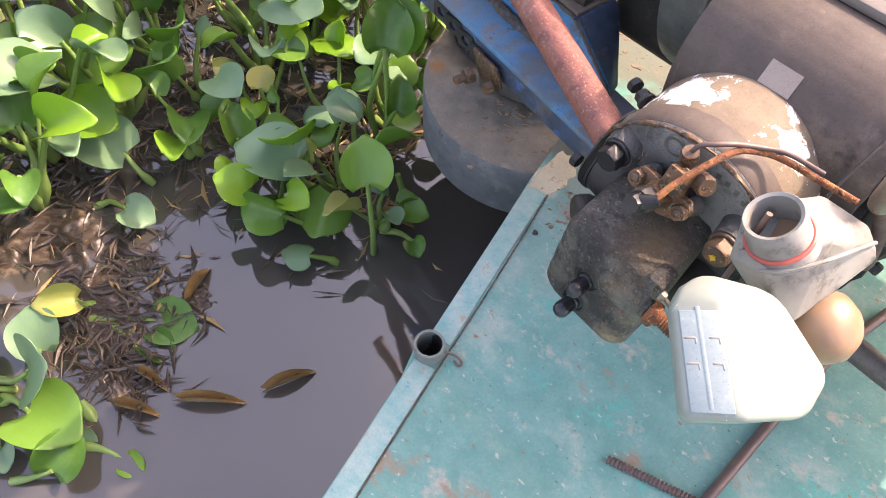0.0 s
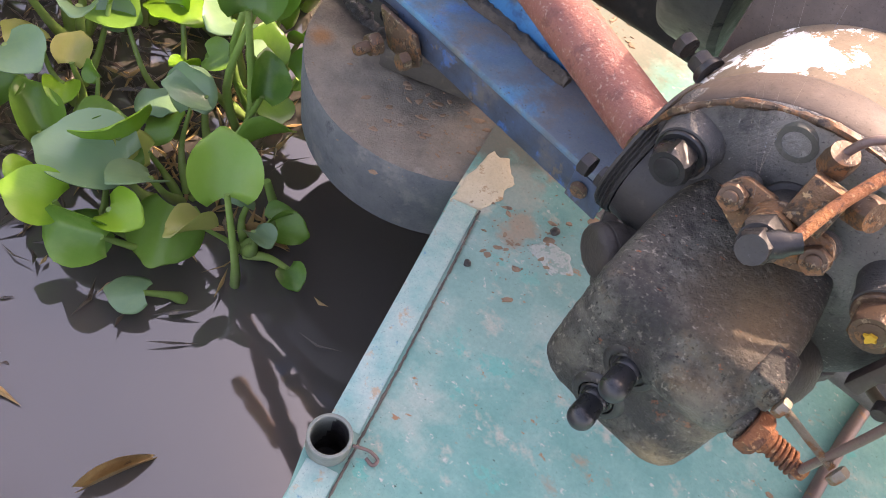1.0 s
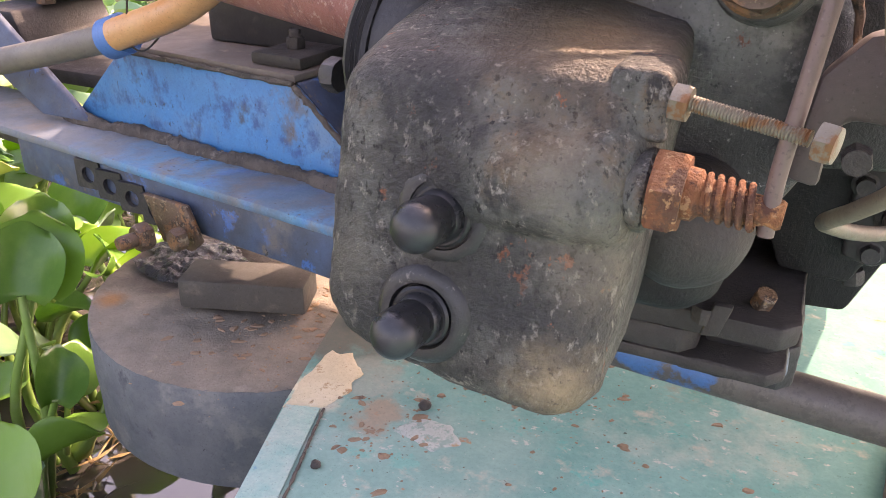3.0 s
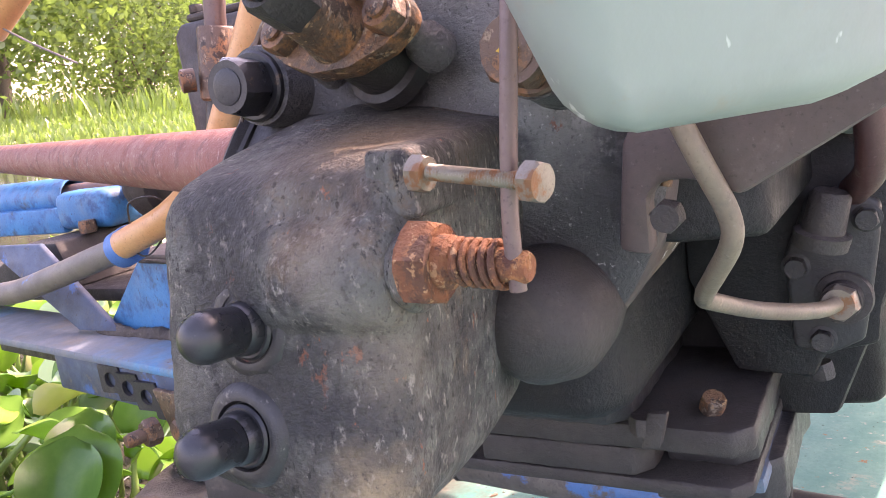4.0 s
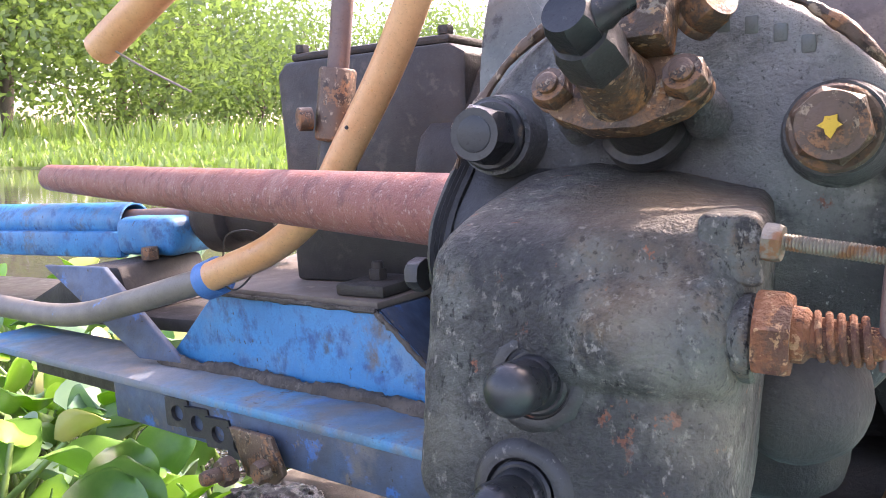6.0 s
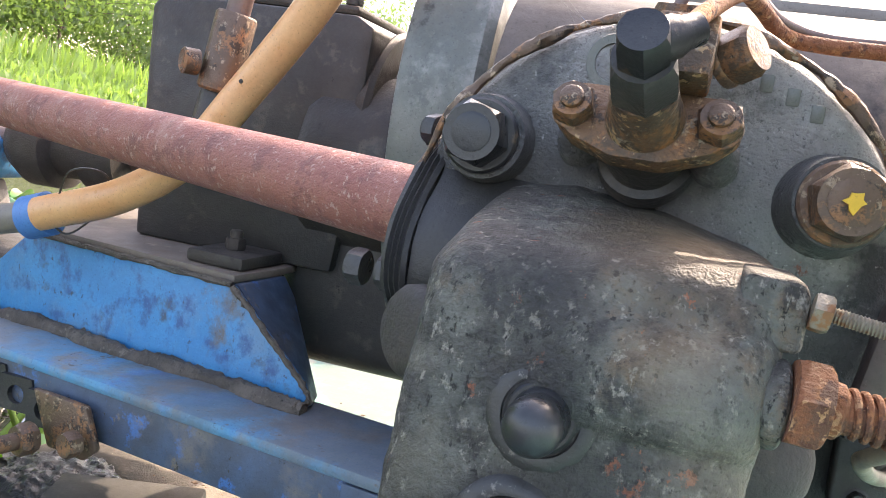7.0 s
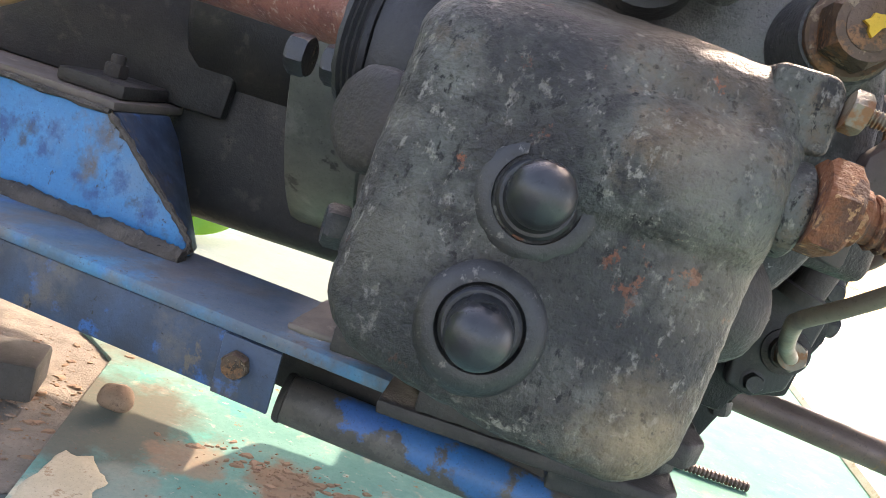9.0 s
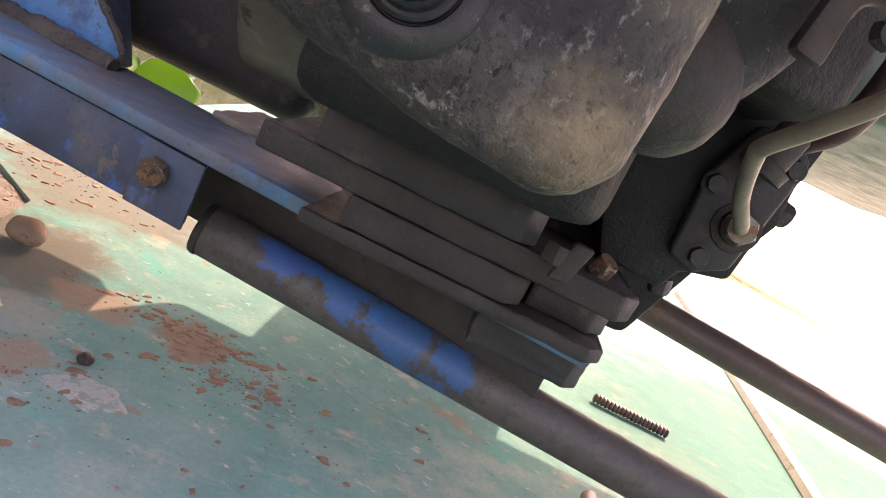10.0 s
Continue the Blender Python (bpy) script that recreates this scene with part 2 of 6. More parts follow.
M_PANEL = worn("bluish plastic panel", ((0.21, 0.28, 0.30), (0.25, 0.32, 0.33)), [(60.0, 0.62, 0.06, (0.40, 0.43, 0.42)), (30.0, 0.66, 0.05, (0.33, 0.30, 0.24))], 0.45, 0.0, 200.0, 0.2)
M_HEAD = worn("grey cylinder head", ((0.20, 0.20, 0.192), (0.275, 0.27, 0.255)),
              [(20.0, 0.53, 0.10, (0.045, 0.045, 0.048)), (50.0, 0.58, 0.06, (0.33, 0.325, 0.31)), (30.0, 0.68, 0.02, (0.26, 0.10, 0.06)), (140.0, 0.68, 0.03, (0.03, 0.03, 0.03))],
              0.6, 0.15, 300.0, 0.9, 0.12, 0.002, ragged_scale=40.0, soft=(0.4, 1.4),
              stains_and_light=[((-0.070, -0.004, 0.010), 0.060, 0.04, (0.030, 0.030, 0.032), 0.9), ((0.068, -0.004, -0.040), 0.050, 0.05, (0.026, 0.026, 0.028), 0.92), ((0.0, -0.004, 0.005), 0.040, 0.05, (0.05, 0.05, 0.052), 0.7), ((0.050, -0.02, 0.055), 0.030, 0.04, (0.27, 0.265, 0.25), 0.75), ((0.052, -0.02, 0.030), 0.0045, 0.012, (0.20, 0.085, 0.06), 0.9)], specks=0.8)
M_WHITEPAINT = worn("flaking white paint", ((0.17, 0.135, 0.10), (0.24, 0.19, 0.14)), [(18.0, 0.50, 0.015, (0.82, 0.82, 0.80)), (70.0, 0.60, 0.02, (0.25, 0.18, 0.12))], 0.75, 0.0, 300.0, 0.6, gloss=0.2)
M_BLACK = worn("black oily iron", ((0.026, 0.026, 0.027), (0.042, 0.040, 0.038)), [(40.0, 0.57, 0.08, (0.075, 0.066, 0.058)), (110.0, 0.66, 0.04, (0.008, 0.008, 0.008))], 0.48, 0.0, 320.0, 0.6, 0.15, 0.0008, gloss=0.35, specks=0.25)
# darker copy of the black iron: shade low on the engine put into colour
M_BLACKSHADE = worn("shaded black iron", ((0.011, 0.011, 0.012), (0.020, 0.019, 0.018)), [(35.0, 0.58, 0.10, (0.034, 0.030, 0.026)), (120.0, 0.66, 0.04, (0.055, 0.046, 0.038))], 0.55, 0.0, 260.0, 0.8, 0.15, 0.0012, gloss=0.3, specks=0.25)
M_DARK = worn("dark grimy iron", ((0.036, 0.032, 0.030), (0.058, 0.051, 0.046)), [(30.0, 0.58, 0.08, (0.075, 0.063, 0.054)), (80.0, 0.64, 0.05, (0.02, 0.018, 0.017))], 0.6, 0.1, 300.0, 0.7, 0.15, 0.001, gloss=0.35, specks=0.35)
M_NUT = worn("blued steel nut", ((0.022, 0.024, 0.027), (0.045, 0.045, 0.047)), [(120.0, 0.62, 0.05, (0.12, 0.085, 0.06))], 0.35, 0.5, 500.0, 0.3)
M_CAP = worn("smooth black cap", ((0.016, 0.018, 0.021), (0.032, 0.034, 0.037)), [(80.0, 0.64, 0.06, (0.07, 0.07, 0.07))], 0.30, 0.2, 600.0, 0.15)
M_RUST = worn("thick orange rust", ((0.26, 0.092, 0.036), (0.18, 0.062, 0.028)), [(60.0, 0.52, 0.06, (0.37, 0.150, 0.060)), (40.0, 0.53, 0.05, (0.115, 0.050, 0.030)), (160.0, 0.54, 0.05, (0.085, 0.032, 0.02)), (260.0, 0.58, 0.04, (0.42, 0.22, 0.11))], 0.85, 0.0, 260.0, 1.0, 0.1, 0.002)
M_BROWN = worn("rusty brown brass", ((0.19, 0.10, 0.052), (0.14, 0.080, 0.046)), [(45.0, 0.51, 0.05, (0.33, 0.145, 0.055)), (30.0, 0.52, 0.06, (0.085, 0.058, 0.042)), (70.0, 0.56, 0.05, (0.30, 0.25, 0.19)), (150.0, 0.54, 0.05, (0.05, 0.033, 0.024)), (220.0, 0.58, 0.04, (0.42, 0.27, 0.15))], 0.55, 0.3, 320.0, 0.9, 0.15, 0.0012)
M_RUSTNUT = worn("oily rust nut", ((0.14, 0.085, 0.056), (0.095, 0.064, 0.047)), [(60.0, 0.52, 0.05, (0.26, 0.125, 0.06)), (110.0, 0.54, 0.05, (0.045, 0.032, 0.025)), (200.0, 0.58, 0.04, (0.30, 0.22, 0.15))], 0.5, 0.35, 320.0, 0.8)
M_STEEL = worn("dull zinc bolt", ((0.27, 0.24, 0.195), (0.20, 0.165, 0.125)), [(90.0, 0.53, 0.06, (0.24, 0.11, 0.05)), (60.0, 0.66, 0.05, (0.42, 0.40, 0.34))], 0.45, 0.5, 500.0, 0.4)
M_ROD = worn("brown steel rod", ((0.17, 0.115, 0.10), (0.13, 0.09, 0.085)), [(70.0, 0.60, 0.06, (0.24, 0.12, 0.06)), (110.0, 0.64, 0.05, (0.07, 0.05, 0.045))], 0.5, 0.3)
M_YELLOW = worn("yellow paint mark", ((0.62, 0.36, 0.03), (0.70, 0.42, 0.04)), [(160.0, 0.62, 0.05, (0.30, 0.15, 0.03))], 0.6)
M_HOSE = worn("amber plastic hose", ((0.60, 0.29, 0.12), (0.66, 0.36, 0.165)), [(20.0, 0.60, 0.12, (0.50, 0.25, 0.10)), (150.0, 0.70, 0.03, (0.13, 0.07, 0.04))], 0.4, 0.0, 300.0, 0.15)
M_HOSETAN = worn("tan oily pipe", ((0.21, 0.165, 0.115), (0.16, 0.125, 0.09)), [(40.0, 0.56, 0.10, (0.10, 0.085, 0.07)), (140.0, 0.64, 0.04, (0.30, 0.24, 0.17))], 0.5)
M_HOSEDARK = worn("grimy hose", ((0.19, 0.165, 0.135), (0.14, 0.125, 0.11)), [(30.0, 0.60, 0.1, (0.12, 0.11, 0.10)), (24.0, 0.62, 0.05, (0.06, 0.20, 0.48))], 0.55)
M_CLIP = worn("blue hose clamp", ((0.03, 0.14, 0.38), (0.05, 0.19, 0.45)), [(90.0, 0.62, 0.05, (0.06, 0.06, 0.07))], 0.5)
M_GREENTANK = worn("grey green tank", ((0.16, 0.185, 0.165), (0.20, 0.22, 0.195)), [(16.0, 0.58, 0.1, (0.11, 0.115, 0.105)), (50.0, 0.64, 0.06, (0.15, 0.10, 0.07))], 0.45)
M_TANK = worn("dark brown hopper", ((0.085, 0.068, 0.060), (0.12, 0.094, 0.080)), [(12.0, 0.56, 0.10, (0.19, 0.145, 0.115)), (20.0, 0.60, 0.10, (0.04, 0.035, 0.034)), (120.0, 0.70, 0.02, (0.4, 0.36, 0.3))], 0.6, 0.0, 260.0, 0.3, gloss=0.25)
M_LID = worn("grey hopper lid", ((0.19, 0.165, 0.145), (0.15, 0.13, 0.115)), [(16.0, 0.58, 0.1, (0.23, 0.20, 0.17)), (100.0, 0.68, 0.03, (0.1, 0.08, 0.06))], 0.6)
M_LABEL = worn("faded paper label", ((0.33, 0.265, 0.22), (0.38, 0.31, 0.265)), [(60.0, 0.64, 0.05, (0.40, 0.30, 0.24))], 0.7)
M_FLY = worn("grey green flywheel", ((0.105, 0.115, 0.105), (0.16, 0.165, 0.15)), [(18.0, 0.56, 0.1, (0.23, 0.225, 0.21)), (40.0, 0.60, 0.06, (0.05, 0.05, 0.048)), (30.0, 0.72, 0.02, (0.05, 0.17, 0.36))], 0.5, 0.3)
M_BRACKET = worn("purple brown bracket", ((0.075, 0.052, 0.048), (0.10, 0.068, 0.061)), [(30.0, 0.58, 0.08, (0.14, 0.105, 0.09)), (90.0, 0.66, 0.04, (0.04, 0.03, 0.03))], 0.6)
M_BLOCKWOOD = worn("dark wooden block", ((0.05, 0.045, 0.04), (0.075, 0.068, 0.058)), [(40.0, 0.58, 0.08, (0.11, 0.095, 0.075))], 0.8)
M_DIRT = worn("dry clay dirt", ((0.24, 0.155, 0.10), (0.32, 0.21, 0.14)), [(80.0, 0.58, 0.06, (0.15, 0.095, 0.065))], 0.95, 0.0, 260.0, 0.8)
M_BANK = worn("grassy bank soil", ((0.09, 0.15, 0.035), (0.14, 0.20, 0.05)), [(0.8, 0.55, 0.1, (0.12, 0.10, 0.05))], 0.95, 0.0, 30.0, 0.5)
M_BARK = worn("grey brown bark", ((0.11, 0.085, 0.065), (0.15, 0.12, 0.095)), [(8.0, 0.6, 0.1, (0.06, 0.05, 0.04))], 0.9, 0.0, 60.0, 0.8)
M_MUCK = worn("brown rotten roots", ((0.050, 0.036, 0.027), (0.085, 0.060, 0.042)), [(40.0, 0.58, 0.06, (0.17, 0.125, 0.085)), (90.0, 0.60, 0.05, (0.03, 0.022, 0.018))], 0.35)
M_DEAD = worn("dry brown leaf", ((0.40, 0.27, 0.11), (0.30, 0.175, 0.07)), [(50.0, 0.58, 0.08, (0.14, 0.08, 0.04))], 0.6)


def plastic(nt, p):
    col = mix(nt, ramp(nt, noise_at(nt, 25.0), [(0.45, grey(0)), (0.75, grey(1))]), (0.235, 0.27, 0.24), (0.185, 0.215, 0.185))
    col = mix(nt, ramp(nt, noise_at(nt, 160.0, 4.0, 0.6, (1.0, 0.5, 0.35)), [(0.66, grey(0)), (0.69, grey(0.9))]), col, (0.55, 0.57, 0.53))
    col = mix(nt, ramp(nt, noise_at(nt, 70.0, 8.0, 0.7), [(0.58, grey(0)), (0.68, grey(0.6))]), col, (0.27, 0.235, 0.18))
    nt.links.new(col, p.inputs["Base Color"])
    p.inputs["Roughness"].default_value = 0.42
    p.inputs["Subsurface Weight"].default_value = 0.10
    p.inputs["Subsurface Radius"].default_value = (0.008, 0.010, 0.008)
    p.inputs["Subsurface Scale"].default_value = 1.0
    bump(nt, p, noise_at(nt, 120.0), 0.15, 0.001)


M_PLASTIC = material("white translucent plastic", plastic)


def grimy_plastic(nt, p):
    col = mix(nt, ramp(nt, noise_at(nt, 22.0), [(0.40, grey(0)), (0.65, grey(1))]), (0.27, 0.265, 0.24), (0.17, 0.16, 0.142))
    col = mix(nt, ramp(nt, noise_at(nt, 45.0, 8.0, 0.7), [(0.54, grey(0)), (0.66, grey(0.9))]), col, (0.085, 0.078, 0.07))
    nt.links.new(col, p.inputs["Base Color"])
    p.inputs["Roughness"].default_value = 0.5
    p.inputs["Subsurface Weight"].default_value = 0.3
    p.inputs["Subsurface Radius"].default_value = (0.02, 0.02, 0.015)
    bump(nt, p, noise_at(nt, 90.0), 0.2, 0.001)


M_GRIMY = material("grimy plastic", grimy_plastic)


def amber(nt, p):
    p.inputs["Base Color"].default_value = (0.66, 0.40, 0.20, 1)
    nt.links.new(mix(nt, ramp(nt, noise_at(nt, 30.0), [(0.4, grey(0)), (0.7, grey(1))]), (0.31, 0.195, 0.12), (0.23, 0.135, 0.08)), p.inputs["Base Color"])
    p.inputs["Roughness"].default_value = 0.4
    p.inputs["Subsurface Weight"].default_value = 0.4
    p.inputs["Subsurface Radius"].default_value = (0.03, 0.015, 0.006)


M_AMBER = material("amber stained plastic", amber)


def red_plastic(nt, p):
    nt.links.new(mix(nt, noise_at(nt, 90.0), (0.42, 0.06, 0.05), (0.5, 0.12, 0.09)), p.inputs["Base Color"])
    p.inputs["Roughness"].default_value = 0.45


M_RED = material("red ring plastic", red_plastic)


def leaf_material(name, a, b, vein, through=0.35):
    def build(nt, p):
        oi = nt.nodes.new("ShaderNodeObjectInfo")
        base = mix(nt, oi.outputs["Random"], a, b)
        col = mix(nt, ramp(nt, noise_at(nt, 30.0), [(0.45, grey(0)), (0.75, grey(0.6))]), base, vein)
        col = mix(nt, ramp(nt, noise_at(nt, 55.0, 8.0, 0.7), [(0.70, grey(0)), (0.75, grey(0.8))]), col, (0.30, 0.20, 0.06))
        nt.links.new(col, p.inputs["Base Color"])
        p.inputs["Roughness"].default_value = 0.26
        bump(nt, p, noise_at(nt, 130.0, 3.0, 0.5, (1.0, 0.2, 1.0)), 0.3, 0.0015)
        tr = nt.nodes.new("ShaderNodeBsdfTranslucent")
        nt.links.new(mix(nt, 0.5, col, (0.30, 0.55, 0.04)), tr.inputs[0])
        mx = nt.nodes.new("ShaderNodeMixShader")
        mx.inputs[0].default_value = through
        nt.links.new(p.outputs[0], mx.inputs[1])
        nt.links.new(tr.outputs[0], mx.inputs[2])
        nt.links.new(mx.outputs[0], nt.nodes["Material Output"].inputs[0])
    return material(name, build)


M_LEAF = leaf_material("hyacinth leaf", (0.075, 0.20, 0.040), (0.16, 0.34, 0.055), (0.20, 0.36, 0.08), 0.36)
M_LEAFBLUE = leaf_material("bluish hyacinth leaf", (0.14, 0.26, 0.14), (0.19, 0.32, 0.18), (0.21, 0.34, 0.16), 0.25)
M_LEAFYELLOW = leaf_material("yellowing leaf", (0.36, 0.40, 0.10), (0.46, 0.42, 0.16), (0.30, 0.36, 0.08), 0.3)
M_LIME = leaf_material("young lime leaf", (0.16, 0.36, 0.03), (0.22, 0.44, 0.04), (0.28, 0.46, 0.06), 0.4)
M_STALK = leaf_material("hyacinth stalk", (0.14, 0.26, 0.06), (0.22, 0.34, 0.09), (0.28, 0.36, 0.14), 0.15)
# leaf greens paled and greyed: distance haze put into the colour
M_TREELEAF = leaf_material("hazed tree foliage", (0.105, 0.140, 0.085), (0.145, 0.180, 0.110), (0.165, 0.205, 0.120), 0.5)
M_GRASS = leaf_material("bank grass", (0.13, 0.21, 0.06), (0.19, 0.26, 0.09), (0.26, 0.31, 0.13), 0.35)


def water_build(nt, p):
    nt.links.new(mix(nt, noise_at(nt, 2.0), (0.060, 0.054, 0.049), (0.075, 0.067, 0.058)), p.inputs["Base Color"])
    p.inputs["Roughness"].default_value = 0.035
    p.inputs["IOR"].default_value = 1.85
    bump(nt, p, noise_at(nt, 6.0, 3.0, 0.5), 0.06, 0.02)


M_WATER = material("murky brown water", water_build)

# ---- mesh helpers ----
BOAT = []
MOVES = {}
ENGINE_AT = Vector((0.0, 0.006, -0.005))


def thing(name, base, label, category, group="", kind="", boat=True, move=None):
    """An Empty at its base; move: a step in the boat frame by which the whole thing is set over at the end."""
    ob = new(name)
    ob.location = base
    if move:
        MOVES[ob] = Vector(move)
    ob.empty_display_size = 0.02
    tagged(ob, label, category, group, kind)
    if boat:
        BOAT.append(ob)
    return ob


def finish(bm, sharp=38.0):
    bmesh.ops.remove_doubles(bm, verts=bm.verts, dist=1e-6)
    bmesh.ops.recalc_face_normals(bm, faces=bm.faces)
    lim = radians(sharp)
    for f in bm.faces:
        f.smooth = True
    for e in bm.edges:
        if len(e.link_faces) == 2 and e.calc_face_angle(0) > lim:
            e.smooth = False


def part(name, bm, mat, parent=None, label="", sharp=38.0, boat=True):
    """One mesh object out of a bmesh whose vertices are in the boat's (or the world's) frame."""
    finish(bm, sharp)
    lo = Vector([min(v.co[i] for v in bm.verts) for i in range(3)])
    hi = Vector([max(v.co[i] for v in bm.verts) for i in range(3)])
    c = (lo + hi) / 2
    if parent is None:
        c.z = lo.z
    bmesh.ops.translate(bm, verts=bm.verts, vec=-c)
    me = bpy.data.meshes.new(name)
    bm.to_mesh(me)
    bm.free()
    me.materials.append(mat)
    ob = new(name, me)
    if parent is None:
        ob.location = c
        if boat:
            BOAT.append(ob)
    else:
        ob.parent = parent
        base = Vector((0, 0, 0))
        up = parent
        while up is not None:
            base += up.location
            up = up.parent
        ob.location = c - base
    if label:
        ob["label"] = label
    return ob


def frame_of(axis, up=None):
    a = Vector(axis).normalized()
    u = Vector(up) if up else (Vector((0, 0, 1)) if abs(a.z) < 0.9 else Vector((1, 0, 0)))
    s = a.cross(u).normalized()
    return a, s, s.cross(a).normalized()


def loft(rings, cap0=True, cap1=True):
    bm = bmesh.new()
    vs = [[bm.verts.new(p) for p in r] for r in rings]
    n = len(rings[0])
    for a, b in zip(vs, vs[1:]):
        for i in range(n):
            bm.faces.new((a[i], a[(i + 1) % n], b[(i + 1) % n], b[i]))
    if cap0:
        bm.faces.new(vs[0][::-1])
    if cap1:
        bm.faces.new(vs[-1])
    return bm


def lathe(c, axis, prof, n=28, up=None, cap0=True, cap1=True, phase=0.0):
    """A turned body: prof gives (distance along the axis, radius)."""
    a, s, u = frame_of(axis, up)
    c = Vector(c)
    return loft([[c + a * d + (s * math.cos(2 * math.pi * i / n + phase) + u * math.sin(2 * math.pi * i / n + phase)) * max(r, 1e-4) for i in range(n)] for d, r in prof], cap0, cap1)


def tube(p, q, r, n=24, r2=None, bevel=0.0):
    p, q = Vector(p), Vector(q)
    L = (q - p).length
    r2 = r if r2 is None else r2
    b = bevel
    prof = [(0, r - b), (b, r), (L - b, r2), (L, r2 - b)] if b else [(0, r), (L, r2)]
    return lathe(p, q - p, prof, n)


def hollow(p, q, r, wall, n=32):
    p, q = Vector(p), Vector(q)
    L = (q - p).length
    a, s, u = frame_of(q - p)
    prof = [(0, r - wall), (0, r), (L - 0.0006, r), (L, r - 0.0006), (L, r - wall + 0.0006), (L - 0.0006, r - wall), (0, r - wall)]
    return lathe(p, q - p, prof, n, None, False, False)


def spline(pts, per=8):
    P = [Vector(p) for p in pts]
    P = [2 * P[0] - P[1]] + P + [2 * P[-1] - P[-2]]
    out = []
    for i in range(1, len(P) - 2):
        a, b, c, d = P[i - 1:i + 3]
        for k in range(per):
            t = k / per
            out.append(0.5 * (2 * b + (c - a) * t + (2 * a - 5 * b + 4 * c - d) * t * t + (3 * b - a - 3 * c + d) * t ** 3))
    return out + [P[-2]]


def sweep(pts, r, n=12, per=8, ends=None):
    """A round bar or hose along a smooth line; r is a number or a function of 0..1."""
    P = spline(pts, per)
    rings = []
    a, s, u = frame_of(P[1] - P[0])
    for i, p in enumerate(P):
        d = (P[min(i + 1, len(P) - 1)] - P[max(i - 1, 0)]).normalized()
        s = (s - d * s.dot(d)).normalized()
        u = d.cross(s)
        rr = r(i / (len(P) - 1)) if callable(r) else r
        rings.append([p + (s * math.cos(2 * math.pi * k / n) + u * math.sin(2 * math.pi * k / n)) * rr for k in range(n)])
    return loft(rings)


def prism(poly, vec, bevel=0.0, seg=2):
    poly, vec = [Vector(p) for p in poly], Vector(vec)
    bm = loft([poly, [p + vec for p in poly]])
    bmesh.ops.recalc_face_normals(bm, faces=bm.faces)
    if bevel:
        bmesh.ops.bevel(bm, geom=list(bm.edges), offset=bevel, segments=seg, profile=0.5, affect="EDGES", clamp_overlap=True)
    return bm


def box(lo, hi, bevel=0.002, seg=2, turn=0.0, pivot=None):
    (a, b, c), (d, e, f) = lo, hi
    bm = prism([(a, b, c), (d, b, c), (d, e, c), (a, e, c)], (0, 0, f - c), bevel, seg)
    if turn:
        bmesh.ops.rotate(bm, verts=bm.verts, cent=Vector(pivot or ((a + d) / 2, (b + e) / 2, c)), matrix=Matrix.Rotation(radians(turn), 3, "Z"))
    return bm


def hexagon(c, axis, af, h, up=None, phase=0.3):
    """A hexagon nut or head with chamfered corners."""
    r = af / math.sqrt(3)
    a, s, u = frame_of(axis, up)
    c = Vector(c)
    n = 24

    def ring(d, cap):
        out = []
        for i in range(n):
            t = 2 * math.pi * i / n + phase
            k = (t - phase) % (math.pi / 3) - math.pi / 6
            rad = min(af / 2 / math.cos(k), cap)
            out.append(c + a * d + (s * math.cos(t) + u * math.sin(t)) * rad)
        return out
    return loft([ring(0, af * 0.52), ring(h * 0.12, r), ring(h * 0.80, r), ring(h, af * 0.485)])


def roughen(bm, amp, freq, seed=0.0):
    bm.normal_update()
    for v in bm.verts:
        v.co += v.normal * amp * (noise.noise(v.co * freq + Vector((seed, 0, 0))) + 0.5 * noise.noise(v.co * freq * 2.7 + Vector((0, seed, 0))))


def merge(*bms):
    out = bmesh.new()
    for b in bms:
        me = bpy.data.meshes.new("tmp")
        b.to_mesh(me)
        b.free()
        out.from_mesh(me)
        bpy.data.meshes.remove(me)
    return out


def rounded(poly, radius, seg=6):
    """A 2D outline with rounded corners."""
    P = [Vector(p) for p in poly]
    n = len(P)
    rad = radius if isinstance(radius, (list, tuple)) else [radius] * n
    out = []
    for i in range(n):
        p, a, b = P[i], P[i - 1], P[(i + 1) % n]
        da, db = (a - p).normalized(), (b - p).normalized()
        ang = da.angle(db)
        cut = min(rad[i] / math.tan(ang / 2), 0.48 * min((a - p).length, (b - p).length))
        r = cut * math.tan(ang / 2)
        c = p + (da + db).normalized() * (r / math.sin(ang / 2))
        s, e = p + da * cut - c, p + db * cut - c
        for k in range(seg + 1):
            t = k / seg
            v = s * (1 - t) + e * t
            out.append(c + v.normalized() * r)
    return out


def resample(poly, n):
    P = poly + [poly[0]]
    L = [0.0]
    for a, b in zip(P, P[1:]):
        L.append(L[-1] + (b - a).length)
    out, j = [], 0
    for i in range(n):
        d = L[-1] * i / n
        while L[j + 1] < d:
            j += 1
        t = (d - L[j]) / max(L[j + 1] - L[j], 1e-9)
        out.append(P[j].lerp(P[j + 1], t))
    return out


def inset(poly, d):
    n = len(poly)
    out = []
    for i in range(n):
        t = (poly[(i + 1) % n] - poly[i - 1]).normalized()
        out.append(poly[i] + Vector((-t.y, t.x)) * d)
    return out


